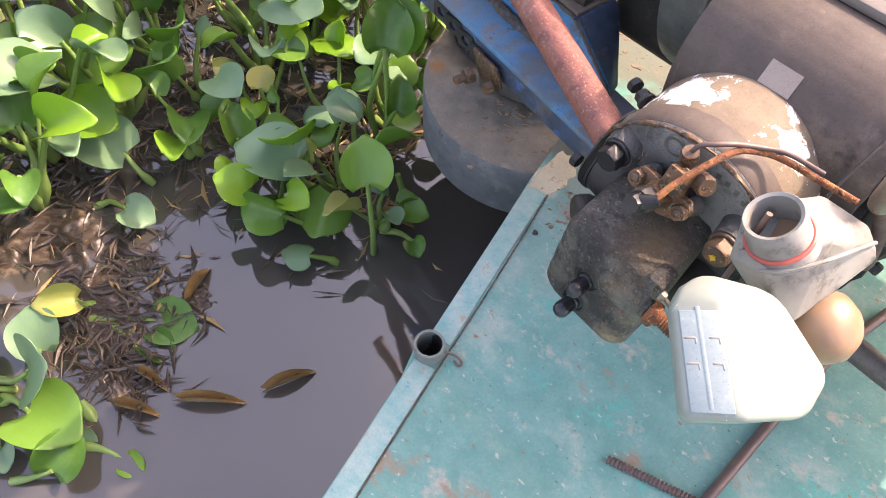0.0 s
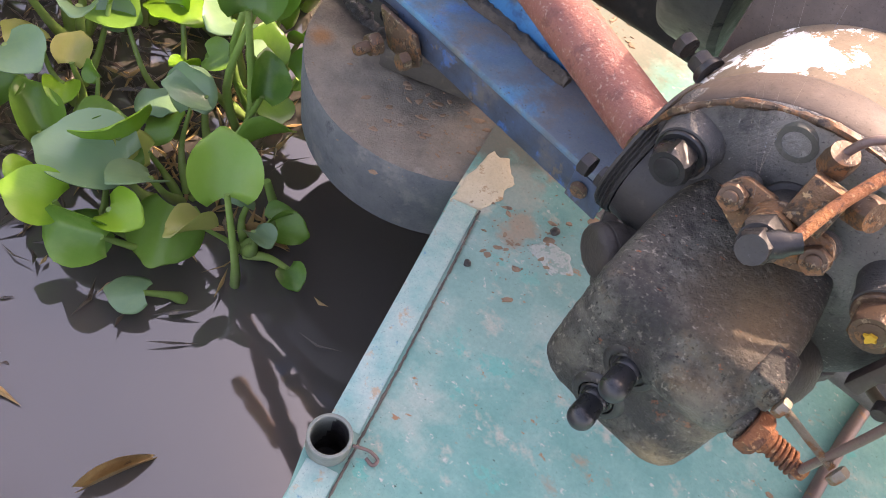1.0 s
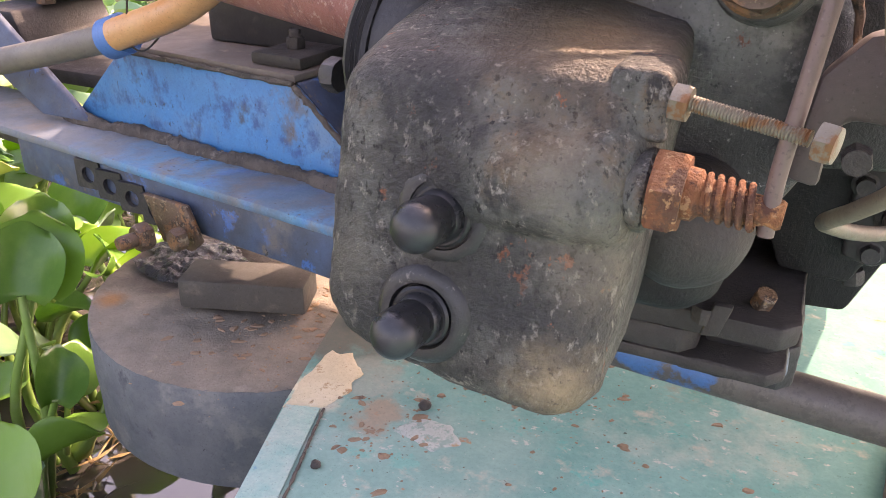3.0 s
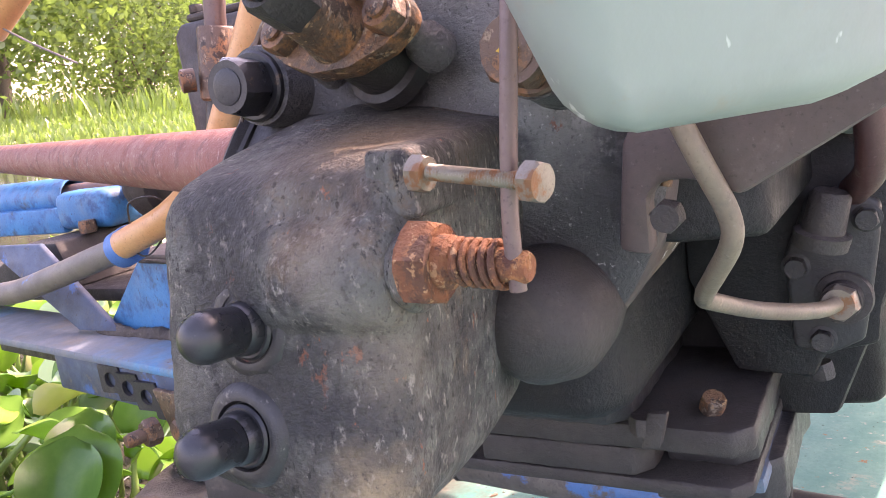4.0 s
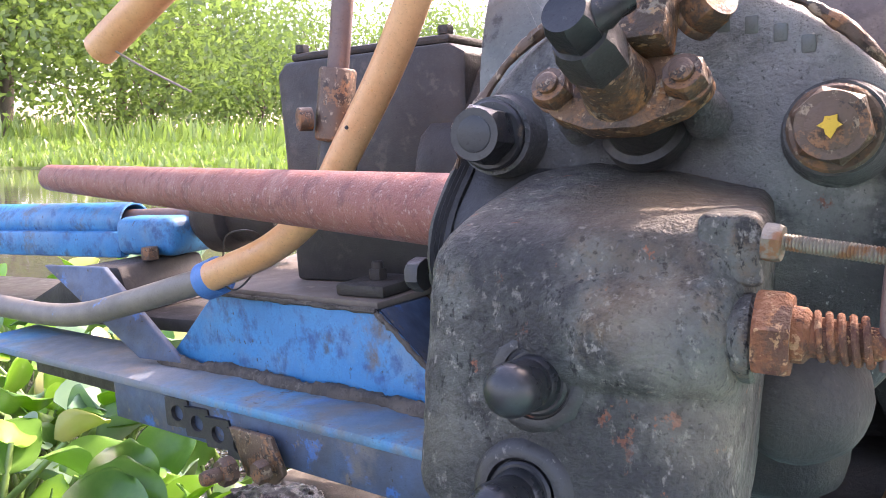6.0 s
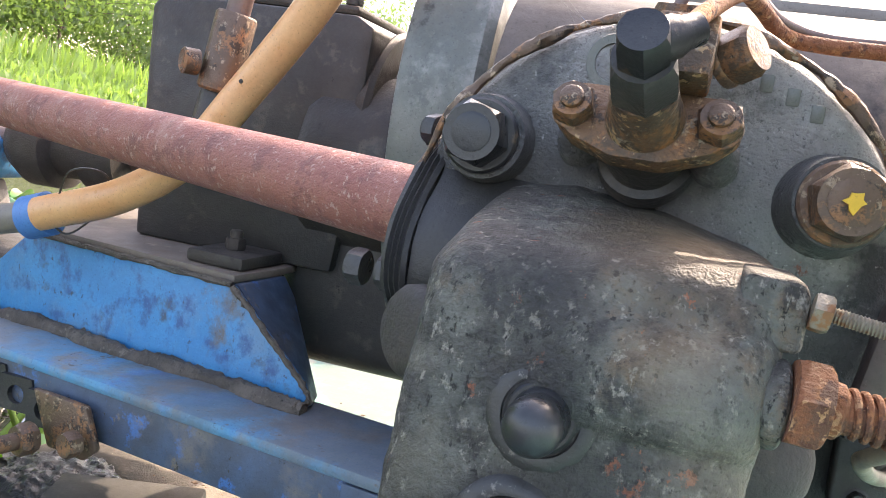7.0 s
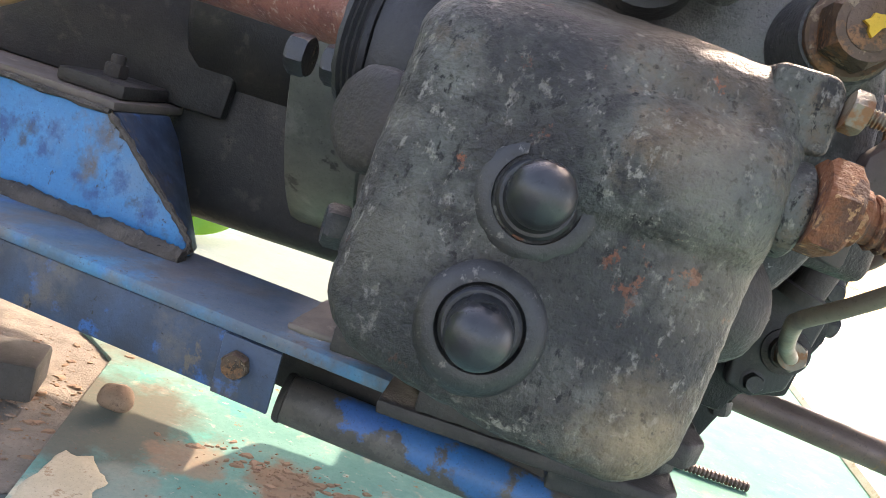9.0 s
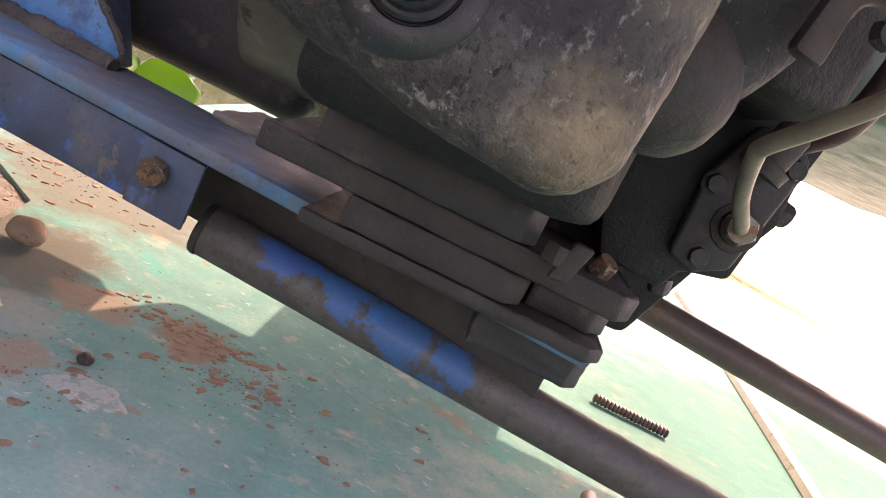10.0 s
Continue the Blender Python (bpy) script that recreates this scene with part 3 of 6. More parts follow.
def bolt(parent, name, c, axis, af, h, mat, washer=None, stud=None, wmat=None, label=""):
    """A hexagon at c whose head points along the axis; washer (radius, thickness) behind it, stud (radius, length) out of it."""
    a = Vector(axis).normalized()
    c = Vector(c)
    b = part(name, hexagon(c, a, af, h), mat, parent, label, 25)
    if washer:
        part("washer", lathe(c - a * washer[1], a, [(0, washer[0]), (washer[1] * 0.7, washer[0]), (washer[1], washer[0] * 0.93)], 28), wmat or mat, b)
    if stud:
        part("stud", lathe(c + a * h * 0.9, a, [(0, stud[0]), (stud[1] * 0.8, stud[0]), (stud[1], stud[0] * 0.8)], 20), mat, b)
    return b


def on_beam(x, off=0.0):
    """y of the engine beam's front edge at x, plus a step across it."""
    return 0.543 - 0.15 * (x + 0.25) + off

# ---- the boat: deck, drum ----
def deck_sheet():
    notch = [(-0.303 + 0.0174 * math.cos(a), 0.283 + 0.0174 * math.sin(a)) for a in np.linspace(2.25, -2.55, 14)]
    edge = [(-0.396, 0.563)] + notch + [(-0.30, 0.236), (-0.17, -0.21), (0.05, -0.95), (1.3, -0.95), (0.86, 0.2), (0.70, 1.3), (0.66, 1.9), (0.66, 3.2), (-0.62, 3.2), (-0.62, 0.93), (-0.455, 0.80)]
    bm = prism([(x, y, -0.10) for x, y in edge], (0, 0, 0.10), 0.003, 2)
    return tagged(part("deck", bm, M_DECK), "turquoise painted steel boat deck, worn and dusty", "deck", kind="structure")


deck = deck_sheet()
# the raised edge strip and its weld along the water side
e0, e1 = Vector((-0.393, 0.556, 0)), Vector((-0.172, -0.20, 0))
side = (e1 - e0).normalized()
inn = Vector((-side.y, side.x, 0))
es = (Vector((-0.303, 0.283, 0)) - e0).dot(side)
for f0, f1 in ((e0, e0 + side * (es - 0.0185)), (e0 + side * (es + 0.0185), e1)):
    part("edge_strip", prism([f0 + inn * 0.001, f1 + inn * 0.001, f1 + inn * 0.030, f0 + inn * 0.030], (0, 0, 0.0014), 0.0006), M_EDGE, deck, "pale worn strip along the deck's edge")
bead = sweep([e0 + (e1 - e0) * t + inn * (0.033 + 0.0012 * math.sin(9 * t)) + Vector((0, 0, 0.001)) for t in np.linspace(0, 1, 30)], 0.0012, 8, 10)
roughen(bead, 0.0009, 260)
part("weld_bead", bead, M_WELD, deck, "rough grey weld bead")
# the far edge of the deck: cream weld seam
part("weld_bead", sweep([(0.34, 0.75, 0.0), (0.375, 1.026, 0.002), (0.41, 1.41, 0.002), (0.44, 1.75, 0.002), (0.47, 2.16, 0.0)], 0.012, 8, 8), M_CREAM, deck, "cream painted weld seam")
hull = part("hull", prism([(-0.24, 0.75, -0.6), (-0.16, 0.4, -0.6), (0.15, -0.8, -0.6), (1.1, -0.8, -0.6), (0.5, 3.0, -0.6), (-0.45, 3.0, -0.6)], (0, 0, 0.497), 0.01), M_DRUMSIDE)
tagged(hull, "dark steel hull under the deck, standing in the water", "hull", kind="structure")
# added plate: the overexposed ground beyond the deck, its glare put into a pale colour
plate = part("pale_plate", prism([(0.70, 1.31, -0.02), (0.665, 1.9, -0.02), (0.665, 3.2, -0.02), (3.4, 3.2, -0.02), (3.4, 0.2, -0.02), (0.87, 0.2, -0.02)], (0, 0, 0.012), 0.003), M_PALE)
tagged(plate, "pale plate added beside the turquoise deck, glare put into its colour", "plate", kind="structure")

# patches of clay and grit on the deck
def dirt_patch(c, sx, sy, n, seed):
    rnd = random.Random(seed)
    bms = []
    bm = bmesh.new()
    for _ in range(n * 2):
        x, y = c[0] + rnd.gauss(0, sx), c[1] + rnd.gauss(0, sy)
        r = rnd.uniform(0.0006, 0.0019) * (3.6 if rnd.random() < 0.22 else 0.8)
        h = min(r * rnd.uniform(0.3, 0.7), 0.0012)
        k = rnd.randint(6, 8)
        ph, el = rnd.gauss(0.5, 0.5), rnd.uniform(0.35, 0.75)
        ring = [(r * rnd.uniform(0.65, 1.35) * math.cos(6.283 * i / k), el * r * rnd.uniform(0.65, 1.35) * math.sin(6.283 * i / k)) for i in range(k)]
        ring = [(x + u * math.cos(ph) - v * math.sin(ph), y + u * math.sin(ph) + v * math.cos(ph)) for u, v in ring]
        low = [bm.verts.new((u, v, 0.0)) for u, v in ring]
        top = [bm.verts.new((x + 0.7 * (u - x), y + 0.7 * (v - y), h * rnd.uniform(0.7, 1.2))) for u, v in ring]
        for i in range(k):
            bm.faces.new((low[i], low[(i + 1) % k], top[(i + 1) % k], top[i]))
        bm.faces.new(top)
    return bm


for c, sx, sy, n, s in (((-0.25, 0.70), 0.040, 0.016, 130, 1), ((-0.21, 0.66), 0.025, 0.014, 60, 2), ((-0.31, 0.57), 0.02, 0.03, 50, 3), ((-0.46, 0.92), 0.05, 0.05, 140, 4), ((-0.17, 0.61), 0.10, 0.06, 40, 5)):
    tagged(part("clay_crumbs", dirt_patch(c, sx, sy, n, s), M_DIRT), "dry reddish clay crumbs scattered on the deck", "dirt", "clay crumbs", "stuff")


def stone(c, r, seed, mat, label):
    bm = bmesh.new()
    bmesh.ops.create_icosphere(bm, subdivisions=3, radius=r)
    for v in bm.verts:
        v.co.z *= 0.7
        v.co *= 1 + 0.35 * noise.noise(v.co / r * 0.9 + Vector((seed, 0, 0)))
    bmesh.ops.translate(bm, verts=bm.verts, vec=Vector(c))
    return tagged(part("pebble", bm, mat), label, "pebble", "pebbles")


stone((-0.405, 0.715, 0.012), 0.014, 3.1, M_DIRT, "brown clay pebble on the deck")
stone((-0.29, 0.60, 0.004), 0.005, 5.2, M_DARK, "small dark pebble on the deck")
stone((-0.33, 0.505, 0.003), 0.004, 7.2, M_DARK, "small dark pebble on the deck")

# socket tube at the deck's edge
sock = thing("pipe_socket", (-0.303, 0.283, -0.05), "open grey steel pipe socket welded to the deck's edge", "pipe")
part("tube", hollow((-0.303, 0.283, -0.06), (-0.301, 0.283, 0.022), 0.0190, 0.0032), M_GREENTANK, sock)
# black inner wall and bottom: the shade inside the socket put into colour
part("lining", lathe((-0.303, 0.283, -0.055), (0.02, 0, 1), [(0, 0.0156), (0.074, 0.0156)], 32, None, False, False), M_BLACK, sock, "black lining, shade of the hollow put into its colour")
part("bottom", tube((-0.303, 0.283, -0.058), (-0.303, 0.283, -0.055), 0.016), M_BLACK, sock)
part("wire", sweep([(-0.284, 0.293, 0.010), (-0.272, 0.300, 0.006), (-0.262, 0.300, 0.004), (-0.262, 0.294, 0.003), (-0.270, 0.294, 0.005)], 0.0016, 8), M_ROD, sock, "bent brown wire hook")

# round drum at the deck's corner
DC, DR = Vector((-0.515, 0.725, 0)), 0.185
drum = thing("round_drum", (DC.x, DC.y, -0.105), "round dark drum at the deck's corner, top caked with dirt", "drum")
sidewall = lathe((DC.x, DC.y, -0.108), (0, 0, 1), [(0, DR - 0.004), (0.004, DR), (0.03, DR), (0.06, DR + 0.001), (0.100, DR), (0.104, DR - 0.002)], 96, None, True, False)
part("side", sidewall, M_DRUMSIDE, drum, "dark tarred steel side")
top = bmesh.new()
bmesh.ops.create_grid(top, x_segments=70, y_segments=70, size=DR)
for v in top.verts:
    x, y = v.co.x / DR, v.co.y / DR
    v.co.x, v.co.y = DR * 0.993 * x * math.sqrt(1 - y * y / 2), DR * 0.993 * y * math.sqrt(1 - x * x / 2)
    v.co.z = 0.0015 * noise.noise(v.co * 60) + 0.0012 * noise.noise(v.co * 160)
bmesh.ops.translate(top, verts=top.verts, vec=(DC.x, DC.y, -0.0035))
part("top", top, M_DRUM, drum, "dirt-caked top", 180)
tar = bmesh.new()
bmesh.ops.create_grid(tar, x_segments=50, y_segments=40, size=1)
for v in tar.verts:
    x, y = v.co.x, v.co.y
    v.co.x, v.co.y = 0.062 * x * math.sqrt(1 - y * y / 2) * (1 + 0.2 * math.sin(5 * y)), 0.05 * y * math.sqrt(1 - x * x / 2)
    v.co.z = 0.007 * (1 - max(abs(x), abs(y)) ** 2) + 0.004 * noise.noise(v.co * 70) + 0.003 * noise.noise(v.co * 170)
bmesh.ops.translate(tar, verts=tar.verts, vec=(-0.628, 0.728, 0.000))
part("tar_crust", tar, M_TAR, drum, "black glossy tar crust", 180)
tagged(part("wooden_block", box((-0.582, 0.657, 0.001), (-0.458, 0.706, 0.032), 0.004, 2, 19), M_BLOCKWOOD), "dark oily wooden block lying on the drum", "wood block")
bmd = dirt_patch((DC.x + 0.05, DC.y - 0.04), 0.06, 0.06, 260, 8)
bmesh.ops.translate(bmd, verts=bmd.verts, vec=(0, 0, -0.0035))
tagged(part("clay_crumbs", bmd, M_DIRT), "pale dry crumbs on the drum's dirty top", "dirt", "clay crumbs", "stuff")


def smear(name, outline, mat, seed, z0=0.0004, h=0.0014, n=48):
    """A thin ragged patch of paint or filler lying on the deck."""
    ring = resample([Vector(p) for p in outline], n)
    mid = sum(ring, Vector((0, 0))) / n
    rings = []
    for k, up in ((1.0, 0.0), (0.96, 0.6), (0.86, 1.0), (0.55, 1.05), (0.2, 1.0)):
        rings.append([])
        for i, p in enumerate(ring):
            q = mid + (p - mid) * k * (1 + 0.16 * noise.noise(Vector((p.x * 70, p.y * 70, seed))) + 0.08 * noise.noise(Vector((p.x * 210, p.y * 210, seed))))
            rings[-1].append(Vector((q.x, q.y, z0 + h * up * (1 + 0.5 * noise.noise(Vector((q.x * 160, q.y * 160, seed)))))))
    return part(name, loft(rings), mat, None, "", 60)


# the cream patch holds the corner's sunlight in its colour
tagged(smear("filler_patch", ((-0.392, 0.554), (-0.399, 0.596), (-0.402, 0.642), (-0.381, 0.642), (-0.358, 0.621), (-0.356, 0.590), (-0.364, 0.567)), M_SUNFILLER, 1.0), "cream filler over the joint of drum and deck, sunlight put into its colour", "filler", kind="stuff")
tagged(smear("paint_smear", ((-0.300, 0.566), (-0.262, 0.556), (-0.246, 0.572), (-0.262, 0.590), (-0.292, 0.588)), M_WHITESMEAR, 2.0, 0.0003, 0.0006), "dull white paint smear on the deck", "paint", kind="stuff")


def rebar(a, b, label):
    a, b = Vector(a), Vector(b)
    d = (b - a).normalized()
    L = (b - a).length
    n = int(L / 0.0045)
    prof = []
    for i in range(n):
        s = i * 0.0045
        prof += [(s, 0.0042), (s + 0.0012, 0.0056), (s + 0.0026, 0.0056), (s + 0.0036, 0.0042)]
    return tagged(part("rebar", lathe(a, d, prof, 12), M_ROD, None, "", 25), label, "steel rod")


rebar((-0.064, 0.336, 0.005), (0.04, 0.372, 0.005), "short rusty ribbed steel bar tacked to the deck")
rebar((0.095, 0.995, 0.006), (0.186, 0.994, 0.006), "short rusty ribbed steel bar tacked to the deck")

# ---- the engine frame: beam, gusset, tubes ----
frame_beam = thing("engine_beam", (-0.4, 0.56, 0.12), "blue painted steel engine beam, chipped and oily", "beam")


def strip(x0, x1, off0, off1, z0, z1, bevel=0.002, n=2):
    return prism([(x0, on_beam(x0, off0), z0), (x1, on_beam(x1, off0), z0), (x1, on_beam(x1, off1), z0), (x0, on_beam(x0, off1), z0)], (0, 0, z1 - z0), bevel, n)


# the flange is paler than the web and turns darker towards the engine
part("flange", strip(-1.02, -0.045, 0.0, 0.085, 0.157, 0.166, 0.003), M_BLUETOP, frame_beam, "pale blue top flange")
part("web", strip(-0.72, -0.252, 0.004, 0.012, 0.121, 0.1565, 0.002), M_BLUEGREY, frame_beam, "dark blue-grey web")
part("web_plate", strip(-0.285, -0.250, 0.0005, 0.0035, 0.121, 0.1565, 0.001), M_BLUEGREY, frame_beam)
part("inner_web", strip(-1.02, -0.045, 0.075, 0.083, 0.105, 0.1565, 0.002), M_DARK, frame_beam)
bolt(frame_beam, "bolt", (-0.273, on_beam(-0.273, -0.001), 0.143), (0, -1, -0.1), 0.014, 0.006, M_RUSTNUT)
def gus_y(x, off=0.0):
    """y of the gusset's front plate at x."""
    return 0.6215 - 0.136 * (x + 0.3427) + off


wl = sweep([(x, gus_y(x, -0.006) + 0.003 * math.sin(40 * x), 0.167) for x in np.linspace(-0.70, -0.342, 44)], lambda t: 0.0072 + 0.0012 * math.sin(30 * t), 12, 4)
roughen(wl, 0.0025, 90)
roughen(wl, 0.0015, 300)
part("weld_bead", wl, M_WELD, frame_beam, "thick grey weld caked with oily dirt")

# perforated hanger plate with bolts below the beam
perf = thing("perforated_hanger", (-0.60, 0.6, 0.08), "black perforated steel hanger strip bolted under the beam", "bracket")
bm = bmesh.new()
for i in range(5):
    cx = -0.6126 + i * 0.028
    zc = 0.1440 - 0.0045 * i
    rim = []
    outer = [(cx - 0.014, zc + 0.0135), (cx + 0.014, zc + 0.0135), (cx + 0.014, zc - 0.0125), (cx - 0.014, zc - 0.0125)]
    O = resample([Vector(p) for p in outer], 24)
    I = [Vector((cx, zc)) + Vector(((p.x - cx), (p.y - zc))).normalized() * 0.0072 for p in O]
    for y0, y1 in ((0.0, 0.004),):
        yb = on_beam(cx)
        A = [bm.verts.new((p.x, yb + y0, p.y)) for p in O]
        B = [bm.verts.new((p.x, yb + y0, p.y)) for p in I]
        C = [bm.verts.new((p.x, yb + y1, p.y)) for p in I]
        D = [bm.verts.new((p.x, yb + y1, p.y)) for p in O]
        for k in range(24):
            j = (k + 1) % 24
            bm.faces.new((A[k], A[j], B[j], B[k]))
            bm.faces.new((B[k], B[j], C[j], C[k]))
            bm.faces.new((C[k], C[j], D[j], D[k]))
            bm.faces.new((D[k], D[j], A[j], A[k]))
part("strip", bm, M_BLACK, perf)
part("lug", prism([(-0.530, 0.575, 0.150), (-0.480, 0.568, 0.150), (-0.467, 0.566, 0.122), (-0.478, 0.567, 0.112), (-0.512, 0.572, 0.112)], (0, 0.006, 0), 0.002), M_RUSTNUT, perf, "rusty brown lug")
bolt(perf, "bolt", (-0.515, 0.562, 0.122), (-0.3, -1, 0), 0.020, 0.012, M_RUSTNUT, None, (0.006, 0.016))
bolt(perf, "bolt", (-0.478, 0.560, 0.128), (-0.3, -1, 0), 0.016, 0.010, M_RUSTNUT)

# gusset box that carries the gearbox
gus = thing("gusset_mount", (-0.49, 0.66, 0.166), "blue welded gusset box carrying the gearbox", "mount")
gb = [(-0.700, gus_y(-0.700), 0.167), (-0.3427, gus_y(-0.3427), 0.167), (-0.349, gus_y(-0.349), 0.182), (-0.4156, gus_y(-0.4156), 0.2375), (-0.620, gus_y(-0.620), 0.2385)]
part("front_plate", prism(gb, (0.001, 0.006, 0), 0.002), M_BLUE, gus, "bright blue front plate")
part("end_plate", prism([(-0.3415, 0.6250, 0.167), (-0.3480, 0.6255, 0.1825), (-0.4140, 0.6345, 0.2390), (-0.4065, 0.6940, 0.2390), (-0.3960, 0.6940, 0.2240), (-0.3470, 0.6480, 0.167)], (-0.006, 0.002, 0), 0.0015), M_BLUEGREY, gus, "blue-grey sloping end plate")
part("shelf", prism([(-0.622, 0.6605, 0.2390), (-0.4165, 0.6330, 0.2390), (-0.4080, 0.6930, 0.2390), (-0.408, 0.80, 0.2390), (-0.45, 0.90, 0.2390), (-0.70, 0.90, 0.2390)], (0, 0, 0.0065), 0.002), M_SHELF, gus, "brown oily top shelf")
part("back_plate", prism([(-0.64, 0.90, 0.1), (-0.47, 0.90, 0.1), (-0.47, 0.90, 0.245), (-0.64, 0.90, 0.245)], (0, 0.008, 0), 0.002), M_DARK, gus)
part("mount_foot", box((-0.466, 0.646, 0.2457), (-0.416, 0.704, 0.2560), 0.003, 2, -4), M_DARK, gus)
bolt(gus, "bolt", (-0.442, 0.674, 0.2562), (0, 0, 1), 0.014, 0.009, M_DARK, None, (0.005, 0.007))
eb = sweep([(-0.4156, 0.6300, 0.2385), (-0.385, 0.6255, 0.213), (-0.349, 0.6205, 0.183), (-0.3425, 0.6190, 0.172), (-0.350, 0.6180, 0.169)], 0.0022, 8, 12)
roughen(eb, 0.002, 240)
part("weld_bead", eb, M_WELD, gus, "grey lumpy weld")
tw = sweep([(-0.615, 0.6575, 0.2395), (-0.52, 0.6440, 0.2392), (-0.417, 0.6305, 0.2385)], 0.0022, 8, 14)
roughen(tw, 0.0018, 220)
part("weld_bead", tw, M_WELD, gus, "grey lumpy weld")

ft = thing("frame_tube", (-0.25, 0.6, 0.098), "grimy steel frame tube with flaking blue paint", "tube")
tb = tube((-0.252, 0.593, 0.1120), (0.62, 0.610, 0.0525), 0.0150, 28, None, 0.002)
part("tube", tb, M_TUBEPAINT, ft)
part("end_rim", lathe((-0.2545, 0.5930, 0.1122), (0.997, 0.019, -0.068), [(0, 0.0105), (0.0, 0.0150), (0.0022, 0.0158), (0.004, 0.0156)], 28), M_DARK, ft, "dark rough tube end")
rb = thing("cross_bar", (0.0, 0.8, 0.14), "brown steel cross bar behind the engine bed", "bar")
part("bar", tube((-0.25, 0.853, 0.163), (0.95, 0.600, 0.120), 0.0125, 24, None, 0.002), M_ROD, rb)
part("collar", lathe((-0.02, 0.8045, 0.1548), (0.978, -0.206, -0.035), [(0, 0.0125), (0.001, 0.016), (0.020, 0.016), (0.021, 0.0125)], 24), M_DARK, rb, "dark collar")
tagged(part("steel_rod", sweep([(0.043, 0.25, 0.0068), (0.041, 0.394, 0.0068), (0.040, 0.52, 0.0068), (0.044, 0.64, 0.0068), (0.06, 0.74, 0.0068)], 0.0065, 12, 10), M_ROD), "dark brown rubber hose lying along the deck", "hose")

# ---- exhaust pipe ----
EX0, EXD = Vector((-0.224, 0.4395, 0.3345)), Vector((-0.913, 0.407, 0.0165)).normalized()
exh = thing("exhaust_pipe", EX0 - Vector((0, 0, 0.03)), "red oxide painted exhaust pipe fixed to the cylinder head", "pipe")
ex = hollow(EX0, EX0 + EXD * 0.90, 0.0174, 0.0025, 40)
part("pipe", ex, M_PIPE, exh)
FN, FA = Vector((-0.975, 0.22, 0.0)).normalized(), Vector((0.10, 0.66, 0.74)).normalized()
FS = FN.cross(FA).normalized()


def flange_ring(d, k):
    """One outline of the oval flange, d out from its seat, k wider than its core."""
    return [Vector((-0.213, 0.4300, 0.3340)) + FN * d + FA * (0.041 + k) * math.copysign(abs(math.cos(t)) ** 0.8, math.cos(t)) + FS * (0.0235 + k) * math.sin(t) for t in np.linspace(0, 2 * math.pi, 49)[:-1]]


gk = loft([flange_ring(d, k) for d, k in ((0, 0.0), (0.0015, 0.0012), (0.0028, 0.0002), (0.0036, 0.0016), (0.0050, 0.0004), (0.0058, 0.0018), (0.0072, 0.0006), (0.0080, 0.0020), (0.0100, 0.0014), (0.0108, -0.001))])
roughen(gk, 0.0006, 220)
part("flange", gk, M_BLACK, exh, "black ribbed exhaust flange")
po = loft([flange_ring(d, k) for d, k in ((-0.055, -0.010), (-0.020, -0.003), (-0.008, -0.0015), (-0.0005, -0.001))])
roughen(po, 0.0008, 70)
part("port", po, M_BLACK, exh, "oily black exhaust port")
bolt(exh, "bolt", (-0.226, 0.414, 0.311), (-1, 0.1, 0), 0.013, 0.008, M_NUT, (0.009, 0.004))
bolt(exh, "bolt", (-0.240, 0.415, 0.311), (-1, 0.1, 0), 0.013, 0.007, M_NUT)
bolt(exh, "bolt", (-0.222, 0.470, 0.368), (-1, 0.4, 0), 0.013, 0.008, M_NUT, (0.009, 0.004))
bolt(exh, "bolt", (-0.236, 0.476, 0.368), (-1, 0.4, 0), 0.013, 0.007, M_NUT)

# ---- the engine ----
eng = thing("diesel_engine", (-0.1, 0.6, 0.2), "old single-cylinder diesel engine, grimy cast iron with rust", "engine", move=ENGINE_AT)
HC = Vector((-0.140, 0.0, 0.335))
# cylinder head: round casting
hd = lathe((HC.x, 0.412, HC.z), (0, 1, 0), [(0, 0.02), (0.0, 0.05), (0.0, 0.078), (0.003, 0.085), (0.007, 0.0875)], 72, None, True, False)
head = part("cylinder_head", hd, M_HEAD, eng, "round grey cylinder head")
rimb = sweep([(HC.x + 0.0883 * math.cos(t), 0.4130, HC.z + 0.0883 * math.sin(t)) for t in np.linspace(-0.15, 3.1, 60)], lambda t: 0.0020 + 0.0007 * math.sin(47 * t), 8, 2)
roughen(rimb, 0.0010, 180)
part("rim", rimb, M_RUSTNUT, head, "thin rusty rim")
hs = lathe((HC.x, 0.4192, HC.z), (0, 1, 0), [(0, 0.0872), (0.001, 0.088), (0.012, 0.0883), (0.024, 0.088), (0.0275, 0.0865)], 72, None, False, True)
roughen(hs, 0.0005, 90)
part("head_side", hs, M_TANK, head, "brown oily side of the head", 60)
part("barrel", lathe((HC.x, 0.4465, HC.z), (0, 1, 0), [(0, 0.085), (0.015, 0.087), (0.055, 0.086), (0.066, 0.083), (0.068, 0.070)], 72), M_WHITEPAINT, eng, "barrel with flaking white paint")
# cast letters, worn past reading: plain raised bars
for i, (x, z) in enumerate(((-0.118, 0.406), (-0.109, 0.4045), (-0.100, 0.401), (-0.0915, 0.3965))):
    part("cast_mark", box((x - 0.0024, 0.4115, z - 0.0032), (x + 0.0024, 0.414, z + 0.0032), 0.0010), M_FLY, head)


def cover_front(z):
    return 0.3310 + (z - 0.335) * 0.16


OUT = [(-0.1995, 0.2535), (-0.1975, 0.300), (-0.1950, 0.344), (-0.130, 0.3485), (-0.098, 0.347), (-0.0985, 0.318), (-0.100, 0.295), (-0.1045, 0.2385), (-0.150, 0.2435)]
